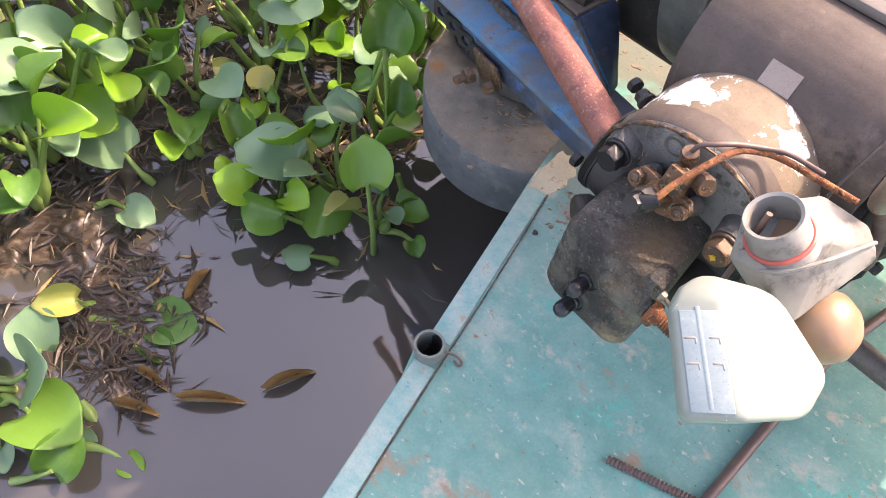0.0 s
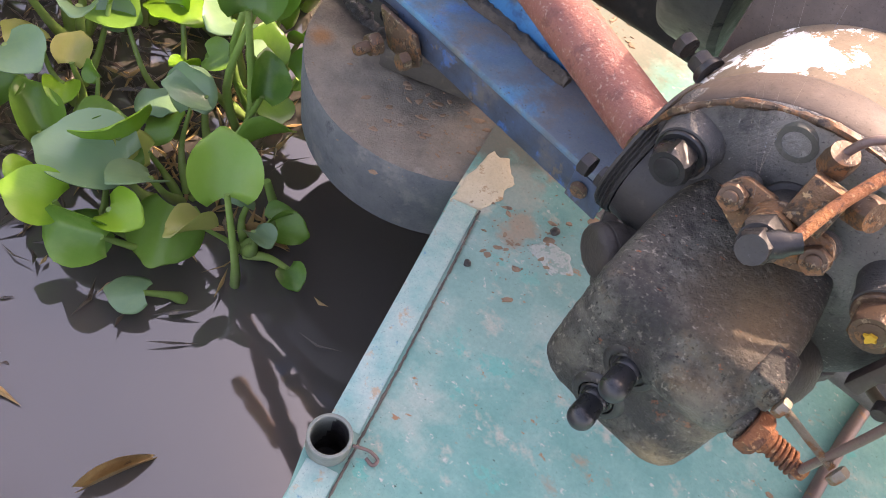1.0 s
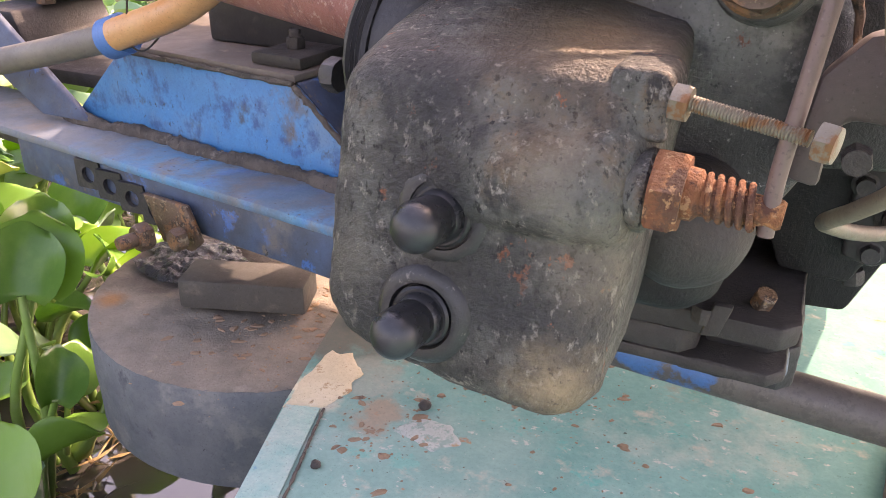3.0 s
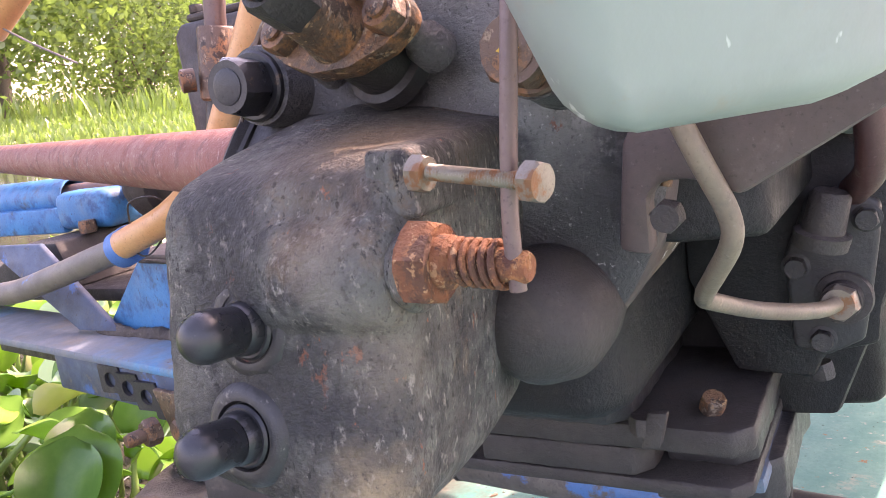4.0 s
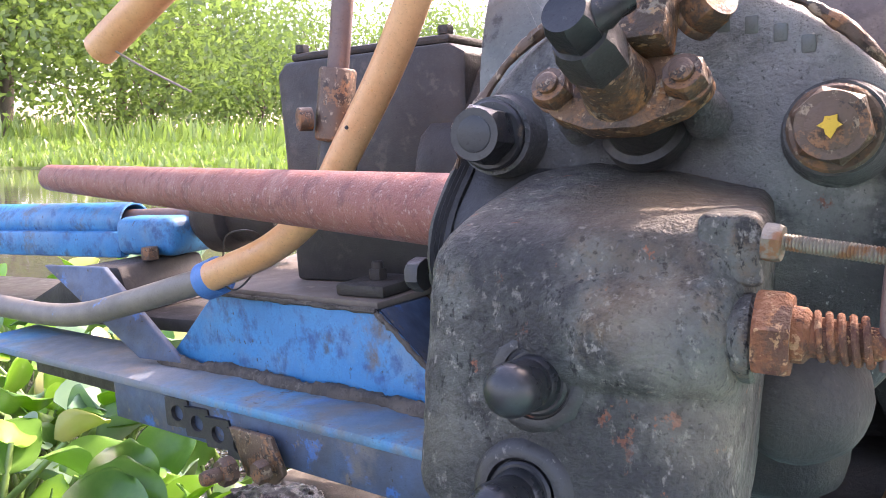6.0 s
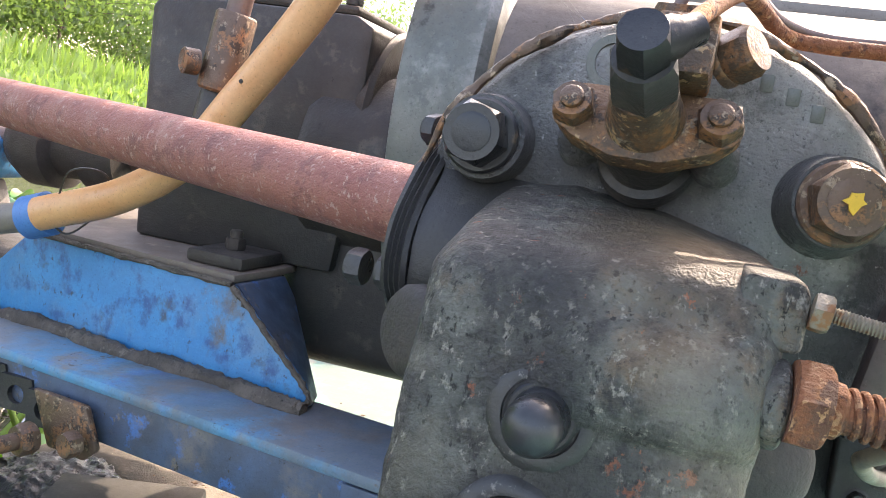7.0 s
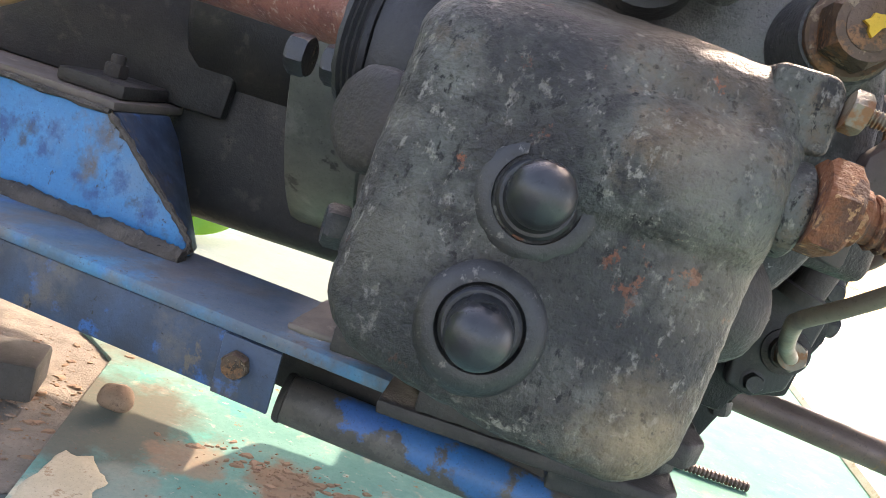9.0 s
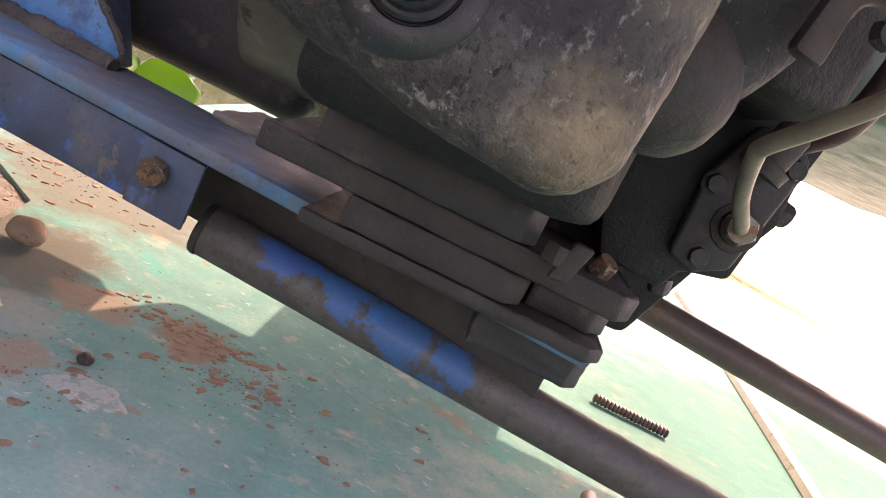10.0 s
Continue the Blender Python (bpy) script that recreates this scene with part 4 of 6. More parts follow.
o2 = resample(rounded(OUT, [0.020, 0.01, 0.013, 0.03, 0.006, 0.01, 0.02, 0.018, 0.03], 8), 160)
rings = []
cen = Vector((-0.148, 0.297))
SWELL_Z = 0.317


def swell(p, d):
    """The rounded shaft housing cast into the cover: how far it stands out at p."""
    along = min(1.0, max(0.0, (p.x + 0.172) / 0.045))
    along = along * along * (3 - 2 * along)
    over = max(0.0, 1 - ((p.y - SWELL_Z) / 0.0165) ** 2)
    return 0.0075 * along * over ** 0.8 * max(0.0, 1 - (d / 0.024) ** 2)


def lift(p, d):
    """The cover's top climbs towards the head, more at its outer end."""
    near_top = min(1.0, max(0.0, (p.y - 0.322) / 0.020))
    return 0.26 * max(0.0, d - 0.010) * near_top * (1 - 0.75 * min(1.0, max(0.0, (p.x + 0.165) / 0.065)))


for d, ins in ((0, 0.047), (0, 0.0435), (0, 0.040), (0, 0.0365), (0, 0.033), (0, 0.0295), (0, 0.026), (0, 0.023), (0, 0.020), (0.0001, 0.017), (0.0003, 0.014), (0.0008, 0.0105), (0.0019, 0.0072), (0.0036, 0.0044), (0.0060, 0.0022), (0.0092, 0.0007), (0.013, 0.0), (0.020, 0.0), (0.030, 0.0), (0.042, 0.0004), (0.055, 0.001), (0.068, 0.002), (0.084, 0.004)):
    ring = [cen + (p - cen) * (1 - ins / 0.049) for p in o2]
    rings.append([Vector((p.x, cover_front(p.y) + d - swell(p, d), p.y + lift(p, d))) for p in ring])
cv = loft(rings)
roughen(cv, 0.0005, 55)
roughen(cv, 0.00045, 240, 3)
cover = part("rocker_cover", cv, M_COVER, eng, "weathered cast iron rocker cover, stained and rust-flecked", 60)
lug = prism([(-0.1120, 0.3360, 0.3488), (-0.0975, 0.3350, 0.3488), (-0.0950, 0.3345, 0.3450), (-0.0950, 0.3335, 0.330), (-0.1120, 0.3335, 0.330)], (0, 0.024, 0), 0.0022, 4)
part("lug", lug, M_CAST, cover)
boss = lathe((-0.1040, cover_front(0.3165) + 0.007, 0.3165), (1, 0, 0), [(0, 0.010), (0.004, 0.0118), (0.0062, 0.0118), (0.0072, 0.0108)], 32)
part("boss", boss, M_CAST, cover)


def dome(name, c, label):
    c = Vector(c)
    ax = Vector((0, -1, 0.16)).normalized()
    b = part("boss", lathe(c - ax * 0.0095, ax, [(0, 0.0180), (0.0030, 0.0165), (0.0052, 0.0148), (0.0064, 0.0128), (0.0062, 0.0108), (0.0040, 0.0100)], 40), M_BOSS, cover, "raised oily boss")
    part("washer", lathe(c - ax * 0.0060, ax, [(0, 0.0098), (0.0024, 0.0098), (0.0032, 0.0090)], 32), M_NUT, b)
    part("collar", lathe(c - ax * 0.0028, ax, [(0, 0.0082), (0.0030, 0.0080), (0.0042, 0.0072)], 32), M_CAP, b)
    prof = [(0, 0.0072), (0.008, 0.0076), (0.0110, 0.0076)] + [(0.0110 + 0.0072 * math.sin(t), 0.0076 * math.cos(t)) for t in np.linspace(0.1, 1.5, 9)]
    part("cap_nut", lathe(c + ax * 0.0018, ax, prof, 32), M_CAP, b, label)


dome("hi", (-0.1555, 0.3215, 0.3025), "smooth black domed cap nut")
dome("lo", (-0.1590, 0.3150, 0.2705), "smooth black domed cap nut")
# rusty spring shaft and stop screw on the cover's right side
sh = thing("throttle_shaft", (-0.09, 0.332, 0.31), "thickly rusted shaft with spring and lever rod", "lever", move=(0.0, 0.003, -0.0015))
ny, nz = 0.333, 0.3160
bolt(sh, "nut", (-0.0965, ny, nz), (1, 0, -0.05), 0.0205, 0.0085, M_RUST)
part("shaft", lathe((-0.0885, ny, nz), (1, -0.05, -0.06), [(0, 0.0072), (0.0035, 0.0070), (0.0050, 0.0052), (0.017, 0.0045), (0.0172, 0.0040), (0.0240, 0.0040), (0.0250, 0.0034)], 24), M_RUST, sh)
coil = [(-0.0830 + 0.013 * i / 40, ny - 0.0008 * i / 40 + 0.0056 * math.cos(i * 2 * math.pi / 8), nz - 0.0009 * i / 40 + 0.0056 * math.sin(i * 2 * math.pi / 8)) for i in range(41)]
part("spring", sweep(coil, 0.0009, 8, 2), M_RUST, sh, "rusty coil spring")
part("rod", sweep([(-0.0670, ny - 0.002, 0.309), (-0.0668, ny - 0.002, 0.325), (-0.0650, ny - 0.001, 0.345), (-0.0625, ny + 0.002, 0.372), (-0.0605, ny + 0.008, 0.405), (-0.060, ny + 0.022, 0.470)], 0.0022, 14), M_ROD, sh, "brown steel lever rod")
sc = thing("stop_screw", (-0.085, 0.334, 0.338), "dull zinc stop screw with lock nut", "bolt", move=(0.0015, -0.0005, -0.003))
sy, sz = 0.3405, 0.3400
bolt(sc, "nut", (-0.0965, sy, sz), (1, -0.1, -0.1), 0.0090, 0.0045, M_STEEL)
prof = []
for i in range(36):
    s = i * 0.00085
    prof += [(s, 0.0018), (s + 0.0004, 0.0022)]
part("thread", lathe((-0.092, sy, sz), (1, -0.28, -0.10), prof, 16), M_STEEL, sc)
bolt(sc, "head", (-0.0615, sy - 0.0085, sz - 0.003), (1, -0.28, -0.10), 0.0090, 0.0045, M_STEEL)

# head nuts
hn = bolt(eng, "head_nut", (-0.0825, 0.3875, 0.3690), (0, -1, 0.08), 0.0205, 0.0125, M_RUSTNUT, (0.0135, 0.003), (0.0072, 0.002))
part("boss", lathe((-0.0825, 0.4175, 0.3668), (0, -1, 0.08), [(0, 0.019), (0.012, 0.016), (0.0268, 0.0145)], 32), M_HEAD, hn)
star = [Vector((-0.0825 + r * math.cos(k * math.pi / 6), 0, 0.3700 + r * math.sin(k * math.pi / 6))) for k, r in enumerate((0.0030, 0.0020, 0.0034, 0.0026, 0.0030, 0.0022, 0.0036, 0.0019, 0.0028, 0.0038, 0.0022, 0.0018))]
part("paint_mark", prism([(p.x, 0.3724, p.z) for p in star], (0, 0.0016, 0)), M_YELLOW, hn, "yellow paint mark")
bn = bolt(eng, "head_nut", (-0.2005, 0.3960, 0.3730), (0, -1, 0.05), 0.0200, 0.0130, M_NUT, (0.0135, 0.003), (0.0068, 0.002), None, "black oily nut")
part("boss", lathe((-0.2000, 0.4320, 0.3712), (0, -1, 0.05), [(0, 0.020), (0.015, 0.0175), (0.033, 0.015)], 32), M_HEAD, bn)
part("boss", lathe((-0.160, 0.4145, 0.405), (0, -1, 0.0), [(0, 0.011), (0.003, 0.010), (0.003, 0.007), (0.001, 0.0065)], 32), M_FLY, head)

# injector
inj = thing("injector", (-0.146, 0.40, 0.38), "fuel injector with rusty brown clamp and black fuel pipe", "injector", move=(0.001, 0.0150, -0.0048))
IA = Vector((-0.07, -0.89, 0.45)).normalized()
IC = Vector((-0.146, 0.374, 0.384))
fl = rounded([(-0.031, 0.0), (-0.024, 0.010), (0.024, 0.010), (0.031, 0.0), (0.022, -0.009), (0.008, -0.0145), (-0.008, -0.0145), (-0.022, -0.009)], 0.006, 5)
a_, s_, u_ = frame_of(IA)
FB = [IC - a_ * 0.004 + s_ * p.x * -1 + u_ * p.y for p in fl]
part("clamp", prism(FB, a_ * 0.0075, 0.0012), M_BROWN, inj, "rusty brown clamp plate")
for sx in (-1, 1):
    c = IC + s_ * 0.0225 * sx + a_ * 0.0035
    bolt(inj, "nut", c, a_, 0.0125, 0.0065, M_RUSTNUT, (0.0072, 0.0012), (0.0038, 0.0028))
    part("stud_collar", lathe(c - a_ * 0.034, a_, [(0.008, 0.0078), (0.016, 0.0074), (0.020, 0.0052), (0.030, 0.005)], 24), M_HEAD, inj)
part("nozzle_holder", lathe(IC - a_ * 0.034, a_, [(0.006, 0.0165), (0.012, 0.0160), (0.013, 0.0132), (0.030, 0.0125), (0.034, 0.0115)], 32), M_BLACK, inj)
body = part("body", lathe(IC + a_ * 0.003, a_, [(0, 0.0125), (0.010, 0.0105), (0.018, 0.0100)], 32), M_BROWN, inj)
bolt(inj, "hex_collar", IC + a_ * 0.0195, a_, 0.0185, 0.017, M_BLACK)
bolt(inj, "pipe_nut", IC + a_ * 0.0355, a_, 0.0140, 0.0130, M_NUT)
part("square_block", prism([IC + s_ * x * -1 + u_ * y + a_ * 0.002 for x, y in ((-0.002, 0.010), (0.017, 0.010), (0.017, 0.032), (-0.002, 0.032))], a_ * 0.014, 0.0015), M_BROWN, inj, "rusty square connector block")
bolt(inj, "banjo_nut", IC + s_ * -0.021 + u_ * 0.028 - a_ * 0.002, Vector((0.75, -0.5, 0.42)), 0.0150, 0.010, M_RUSTNUT, (0.0085, 0.003))
T = IC + a_ * 0.043
part("banjo", lathe(T - a_ * 0.002, Vector((0.75, 0.5, 0.42)), [(0, 0.0062), (0.010, 0.0062), (0.013, 0.0050), (0.018, 0.0046)], 24), M_NUT, inj, "black pipe end")
part("fuel_pipe", sweep([T + Vector((0.010, 0.007, 0.005)), (-0.134, 0.364, 0.418), (-0.124, 0.390, 0.430), (-0.117, 0.412, 0.431), (-0.105, 0.430, 0.425), (-0.090, 0.437, 0.424), (-0.060, 0.440, 0.424), (-0.030, 0.446, 0.420)], 0.0029, 14, 10), M_RUST, inj, "thin rust-brown fuel pipe")
part("return_pipe", sweep([(-0.143, 0.392, 0.424), (-0.139, 0.394, 0.433), (-0.130, 0.400, 0.437), (-0.120, 0.412, 0.436), (-0.108, 0.428, 0.430), (-0.09, 0.441, 0.4275), (-0.06, 0.444, 0.4275)], 0.0021, 14, 10), M_ROD, inj, "thin brown bent pipe")
part("return_fitting", hexagon(Vector((-0.143, 0.393, 0.412)), (0.0, -0.2, 1), 0.0135, 0.013), M_RUSTNUT, inj)

# lower right bulge of the head and the small knurled knob at its left
bl = lathe((-0.096, 0.420, 0.281), (0.10, -1, 0), [(0, 0.024), (0.02, 0.023), (0.030, 0.0205), (0.036, 0.017), (0.040, 0.011), (0.041, 0.004)], 48)
roughen(bl, 0.001, 70)
part("pushrod_housing", bl, M_DARK, eng, "rounded cast pushrod housing", 60)
kn = lathe((-0.2025, 0.378, 0.3045), (-0.55, -0.8, 0.05), [(-0.006, 0.0150), (-0.004, 0.0162), (0.0030, 0.0164), (0.0036, 0.0152), (0.0044, 0.0152), (0.0050, 0.0163), (0.0085, 0.0160), (0.0105, 0.0145), (0.0118, 0.0105), (0.0122, 0.004)], 40)
roughen(kn, 0.0004, 200)
part("knob", kn, M_DARK, eng, "small knurled round plug")
part("knob_boss", lathe((-0.190, 0.385, 0.295), (-1, -0.35, 0), [(0, 0.024), (0.010, 0.022), (0.016, 0.018)], 32), M_DARK, eng)
bolt(eng, "bolt", (-0.216, 0.432, 0.2590), (-1, -0.3, 0), 0.015, 0.009, M_BLACK)

# crankcase and hopper
cc = prism([(-0.205, 0.430, 0.225), (-0.092, 0.430, 0.225), (-0.080, 0.450, 0.225), (-0.080, 0.98, 0.225), (-0.205, 0.98, 0.225)], (0, 0, 0.150), 0.012, 3)
part("crankcase", cc, M_BLACKSHADE, eng, "dark grimy crankcase")
hp = [(0.0, 0.305), (0.0, 0.36)] + [(0.085 - 0.085 * math.cos(t), 0.375 + 0.085 * math.sin(t)) for t in np.linspace(0.1, 1.55, 12)] + [(0.095, 0.4602), (0.095, 0.305)]
hop = prism([(-0.225, 0.495 + y, z) for y, z in hp], (0.195, 0, 0), 0.003)
hopper = part("hopper", hop, M_TANK, eng, "dark brown water hopper with rounded shoulder")
# lid and side tank run on unseen to the right, added to shade the deck
part("lid", box((-0.228, 0.588, 0.4590), (0.305, 1.125, 0.470), 0.004), M_LID, hopper, "grey sheet lid")
part("side_tank", box((-0.027, 0.520, 0.318), (0.300, 1.12, 0.4585), 0.02, 4), M_GREENTANK, hopper, "grey-green side tank, its outer part added to shade the deck")
# side_body is drawn out backwards to cover and shade the bright deck
part("side_body", prism([(-0.10, 0.58, 0.165), (-0.020, 0.58, 0.170), (0.008, 0.58, 0.244), (0.022, 0.58, 0.295), (0.022, 0.58, 0.330), (-0.10, 0.58, 0.330)], (0, 0.66, 0), 0.004), M_BLACKSHADE, hopper)
# dark block added behind the fuel pipe to close a bright gap
part("gear_case", prism([(-0.085, 0.432, 0.300), (-0.055, 0.432, 0.296), (-0.026, 0.445, 0.296), (-0.020, 0.600, 0.296), (-0.085, 0.600, 0.296)], (0, 0, 0.066), 0.006, 3), M_BLACKSHADE, eng, "dark block added to fill the gap beside the head")
# added block below the engine, keeps the sun off the deck behind it
part("sump", prism([(-0.10, 0.70, 0.115), (-0.005, 0.72, 0.115), (0.015, 0.80, 0.115), (0.045, 1.00, 0.115), (0.045, 1.24, 0.115), (-0.10, 1.24, 0.115)], (0, 0, 0.20), 0.008, 3), M_BLACKSHADE, eng, "dark block added below the engine to shade the deck")
part("label_plate", prism([(-0.152, 0.5065, 0.4190), (-0.123, 0.5065, 0.4190), (-0.123, 0.5200, 0.4350), (-0.152, 0.5200, 0.4350)], (0, -0.0006, 0.0012)), M_LABEL, hopper, "faded pale paper label")
part("back_body", box((-0.225, 0.592, 0.305), (-0.030, 0.95, 0.4585), 0.006), M_TANK, hopper)

# right side: bracket, pipes, pump
part("bracket", prism([(-0.0655, 0.3985, 0.304), (-0.0610, 0.3985, 0.3385), (-0.050, 0.3985, 0.352), (-0.018, 0.3985, 0.360), (0.030, 0.3985, 0.370), (0.030, 0.3985, 0.352), (0.008, 0.3985, 0.3400), (-0.028, 0.3985, 0.3195), (-0.0400, 0.3985, 0.3250), (-0.0500, 0.3985, 0.3255), (-0.0545, 0.3985, 0.3210), (-0.0550, 0.3985, 0.302)], (0, 0.010, 0), 0.0025), M_BRACKET, eng, "brown bracket plate")
bolt(eng, "bolt", (-0.0465, 0.3930, 0.3165), (0, -1, 0), 0.0085, 0.007, M_DARK)
pump = thing("fuel_pump", (-0.02, 0.56, 0.20), "black oily fuel pump with bolts and a tan fuel pipe", "pump")
PUMP = [(-0.080, 0.250), (-0.0600, 0.2038), (-0.0265, 0.2019), (-0.0208, 0.2136), (0.0014, 0.2195), (0.0030, 0.2385), (0.0085, 0.2520), (0.0071, 0.2721), (0.0104, 0.2962), (-0.010, 0.315), (-0.080, 0.318)]
pb = prism([(x, 0.545, z) for x, z in PUMP], (0, 0.055, 0), 0.003)
roughen(pb, 0.0006, 90)
part("body", pb, M_BLACKSHADE, pump)
pcov = prism([(x, 0.536, z) for x, z in ((-0.0330, 0.2200), (-0.0190, 0.2165), (-0.0040, 0.2245), (0.0000, 0.2480), (0.0030, 0.2700), (0.0040, 0.2850), (-0.0080, 0.2925), (-0.0240, 0.2900), (-0.0350, 0.2620))], (0, 0.0088, 0), 0.0025, 3)
part("cover", pcov, M_BLACK, pump)
for x, z in ((-0.0207, 0.2247), (-0.0016, 0.2786), (-0.0300, 0.2580)):
    bolt(pump, "bolt", (x, 0.5358, z), (0, -1, 0), 0.0085, 0.005, M_BLACK, (0.0062, 0.001))
bolt(pump, "bolt", (0.0085, 0.560, 0.2600), (1, 0, -0.2), 0.011, 0.008, M_BLACK)
bolt(pump, "bolt", (-0.0245, 0.556, 0.2060), (0.2, 0, -1), 0.010, 0.008, M_BLACK)
part("valve_holder", lathe((-0.0190, 0.524, 0.2700), (0.25, -0.05, 1), [(0, 0.0110), (0.006, 0.0115), (0.007, 0.0085), (0.022, 0.0080), (0.024, 0.0065)], 28), M_DARK, pump)
part("union", lathe((-0.0115, 0.5365, 0.2440), (-0.1, -1, 0.05), [(0, 0.0120), (0.003, 0.0115), (0.0035, 0.0085), (0.008, 0.0080)], 28), M_DARK, pump)
bolt(pump, "union_nut", (-0.0118, 0.5295, 0.2444), (-0.15, -1, 0.08), 0.0135, 0.008, M_STEEL)
part("pipe", sweep([(-0.047, 0.397, 0.362), (-0.0425, 0.3955, 0.3440), (-0.0365, 0.3965, 0.3275), (-0.0312, 0.4040, 0.3100), (-0.0318, 0.4080, 0.3000), (-0.0400, 0.4220, 0.2865), (-0.0478, 0.4385, 0.2745), (-0.0470, 0.4460, 0.2700), (-0.0350, 0.4760, 0.2570), (-0.0200, 0.5060, 0.2475), (-0.0125, 0.5260, 0.2447)], 0.0034, 14, 8), M_HOSETAN, pump, "grimy tan fuel pipe")
part("back_plate", prism([(-0.085, 0.602, 0.205), (-0.020, 0.602, 0.212), (0.010, 0.602, 0.222), (0.024, 0.602, 0.260), (0.030, 0.602, 0.325), (-0.085, 0.602, 0.325)], (0, 0.008, 0), 0.002), M_TANK, pump, "dark brown back plate")

# engine bed
bed = thing("engine_bed", (-0.13, 0.45, 0.166), "black oily steel engine bed rails", "mount")
def rail(name, x0, x1, y0, y1, z0, z1, mat, seed, label=""):
    """A flame-cut plate of the bed, its edges lumpy with weld and grease."""
    bm = prism([(x0, y0, z0), (x1 - 0.008, y0, z0), (x1, y0 + 0.009, z0), (x1, y1, z0), (x0 + 0.004, y1, z0)], (0, 0, z1 - z0), 0.0016)
    bmesh.ops.subdivide_edges(bm, edges=[e for e in bm.edges if e.calc_length() > 0.02], cuts=14, use_grid_fill=True)
    roughen(bm, 0.0007, 150, seed)
    return part(name, bm, mat, bed, label)


rail("foot_plate", -0.2177, -0.0445, 0.485, 0.60, 0.1885, 0.2005, M_DARK, 1.0)
rail("foot", -0.195, -0.095, 0.480, 0.60, 0.2010, 0.2205, M_BLACK, 2.0)
rail("riser", -0.173, -0.0885, 0.4865, 0.585, 0.1740, 0.1880, M_DARK, 3.0)
rail("lower_plate", -0.190, -0.0465, 0.487, 0.62, 0.1665, 0.1735, M_DARK, 4.0)
rail("end_block", -0.100, -0.040, 0.528, 0.63, 0.140, 0.1655, M_BLACK, 5.0)
rail("packing", -0.086, -0.047, 0.506, 0.60, 0.1740, 0.1880, M_BLACK, 6.0)
rail("tab", -0.240, -0.2085, 0.490, 0.545, 0.1900, 0.1935, M_SHELF, 7.0, "thin brown tab plate")
# black block in place of the shade under the bed, not a rail
part("lower_rail", box((-0.20, 0.615, 0.110), (-0.05, 0.70, 0.157), 0.003, 2, -9), M_BLACK, bed)
bolt(bed, "bolt", (-0.0860, 0.478, 0.2010), (0, 0, 1), 0.012, 0.008, M_DARK)
bolt(bed, "bolt", (-0.185, 0.490, 0.2208), (0, 0, 1), 0.013, 0.008, M_BLACK)
part("clip", prism([(-0.0875, 0.4720, 0.1950), (-0.0790, 0.4720, 0.1965), (-0.0745, 0.4720, 0.2130), (-0.0830, 0.4720, 0.2130)], (0, 0.006, 0), 0.0015), M_DARK, bed)
part("brass_plug", hexagon(Vector((-0.0640, 0.505, 0.2012)), (0.3, -0.4, 1), 0.010, 0.008), M_BROWN, bed, "small brown plug")

# ---- flywheel, coupling, gearbox ----
FC = Vector((0, 0.815, 0.368))
fw = thing("flywheel", (-0.28, 0.815, 0.17), "large grey-green iron flywheel beside the engine", "flywheel")
part("rim", lathe((-0.312, FC.y, FC.z), (1, 0, 0), [(0, 0.03), (0, 0.150), (0.010, 0.160), (0.010, 0.190), (0.0, 0.196), (0.002, 0.201), (0.010, 0.203), (0.052, 0.203), (0.058, 0.198), (0.060, 0.17), (0.060, 0.03)], 96), M_FLY, fw)
part("hub", lathe((-0.350, FC.y, FC.z), (1, 0, 0), [(0, 0.035), (0.003, 0.05), (0.020, 0.055), (0.024, 0.075), (0.040, 0.085)], 48), M_DARK, fw, "reddish brown coupling hub")
gx = thing("gearbox", (-0.46, 0.78, 0.254), "black oily gearbox on the blue mount", "gearbox", move=(0.030, -0.030, 0.0))
part("case", prism([(-0.585, 0.735, 0.2458), (-0.405, 0.735, 0.2458), (-0.400, 0.735, 0.300), (-0.395, 0.735, 0.438), (-0.410, 0.735, 0.446), (-0.580, 0.735, 0.446), (-0.590, 0.735, 0.436)], (0, 0.19, 0), 0.004), M_BLACK, gx)
part("flange", lathe((-0.402, FC.y, FC.z - 0.01), (1, 0, 0), [(0, 0.085), (0.008, 0.088), (0.012, 0.085), (0.012, 0.06), (0.040, 0.05)], 48), M_DARK, gx)
part("lid", box((-0.578, 0.742, 0.4465), (-0.412, 0.918, 0.454), 0.003), M_DARK, gx)
part("cap", lathe((-0.49, 0.84, 0.454), (0, 0, 1), [(0, 0.05), (0.004, 0.05), (0.006, 0.046), (0.005, 0.030), (0.008, 0.028), (0.008, 0.012)], 48), M_LID, gx, "round dusty filler cap")
for x, y in ((-0.570, 0.750), (-0.420, 0.750), (-0.420, 0.91), (-0.570, 0.91)):
    bolt(gx, "bolt", (x, y, 0.4545), (0, 0, 1), 0.012, 0.007, M_BLACK)
part("clutch_housing", box((-0.455, 0.745, 0.166), (-0.285, 0.93, 0.330), 0.018, 4), M_BLACK, gx)
part("lower_housing", lathe((-0.44, 0.79, 0.330), (1, 0, 0), [(0, 0.07), (0.01, 0.076), (0.09, 0.076), (0.1, 0.07)], 40), M_BLACK, gx)
lev = thing("gear_lever", (-0.49, 0.70, 0.36), "rusty gear lever rod in a brown collar", "lever", move=(0.048, -0.055, 0.0))
LU = (HEEL.inverted().to_3x3() @ Vector((0.0, 0.0, 1.0))).normalized()
L0 = Vector((-0.497, 0.690, 0.372))
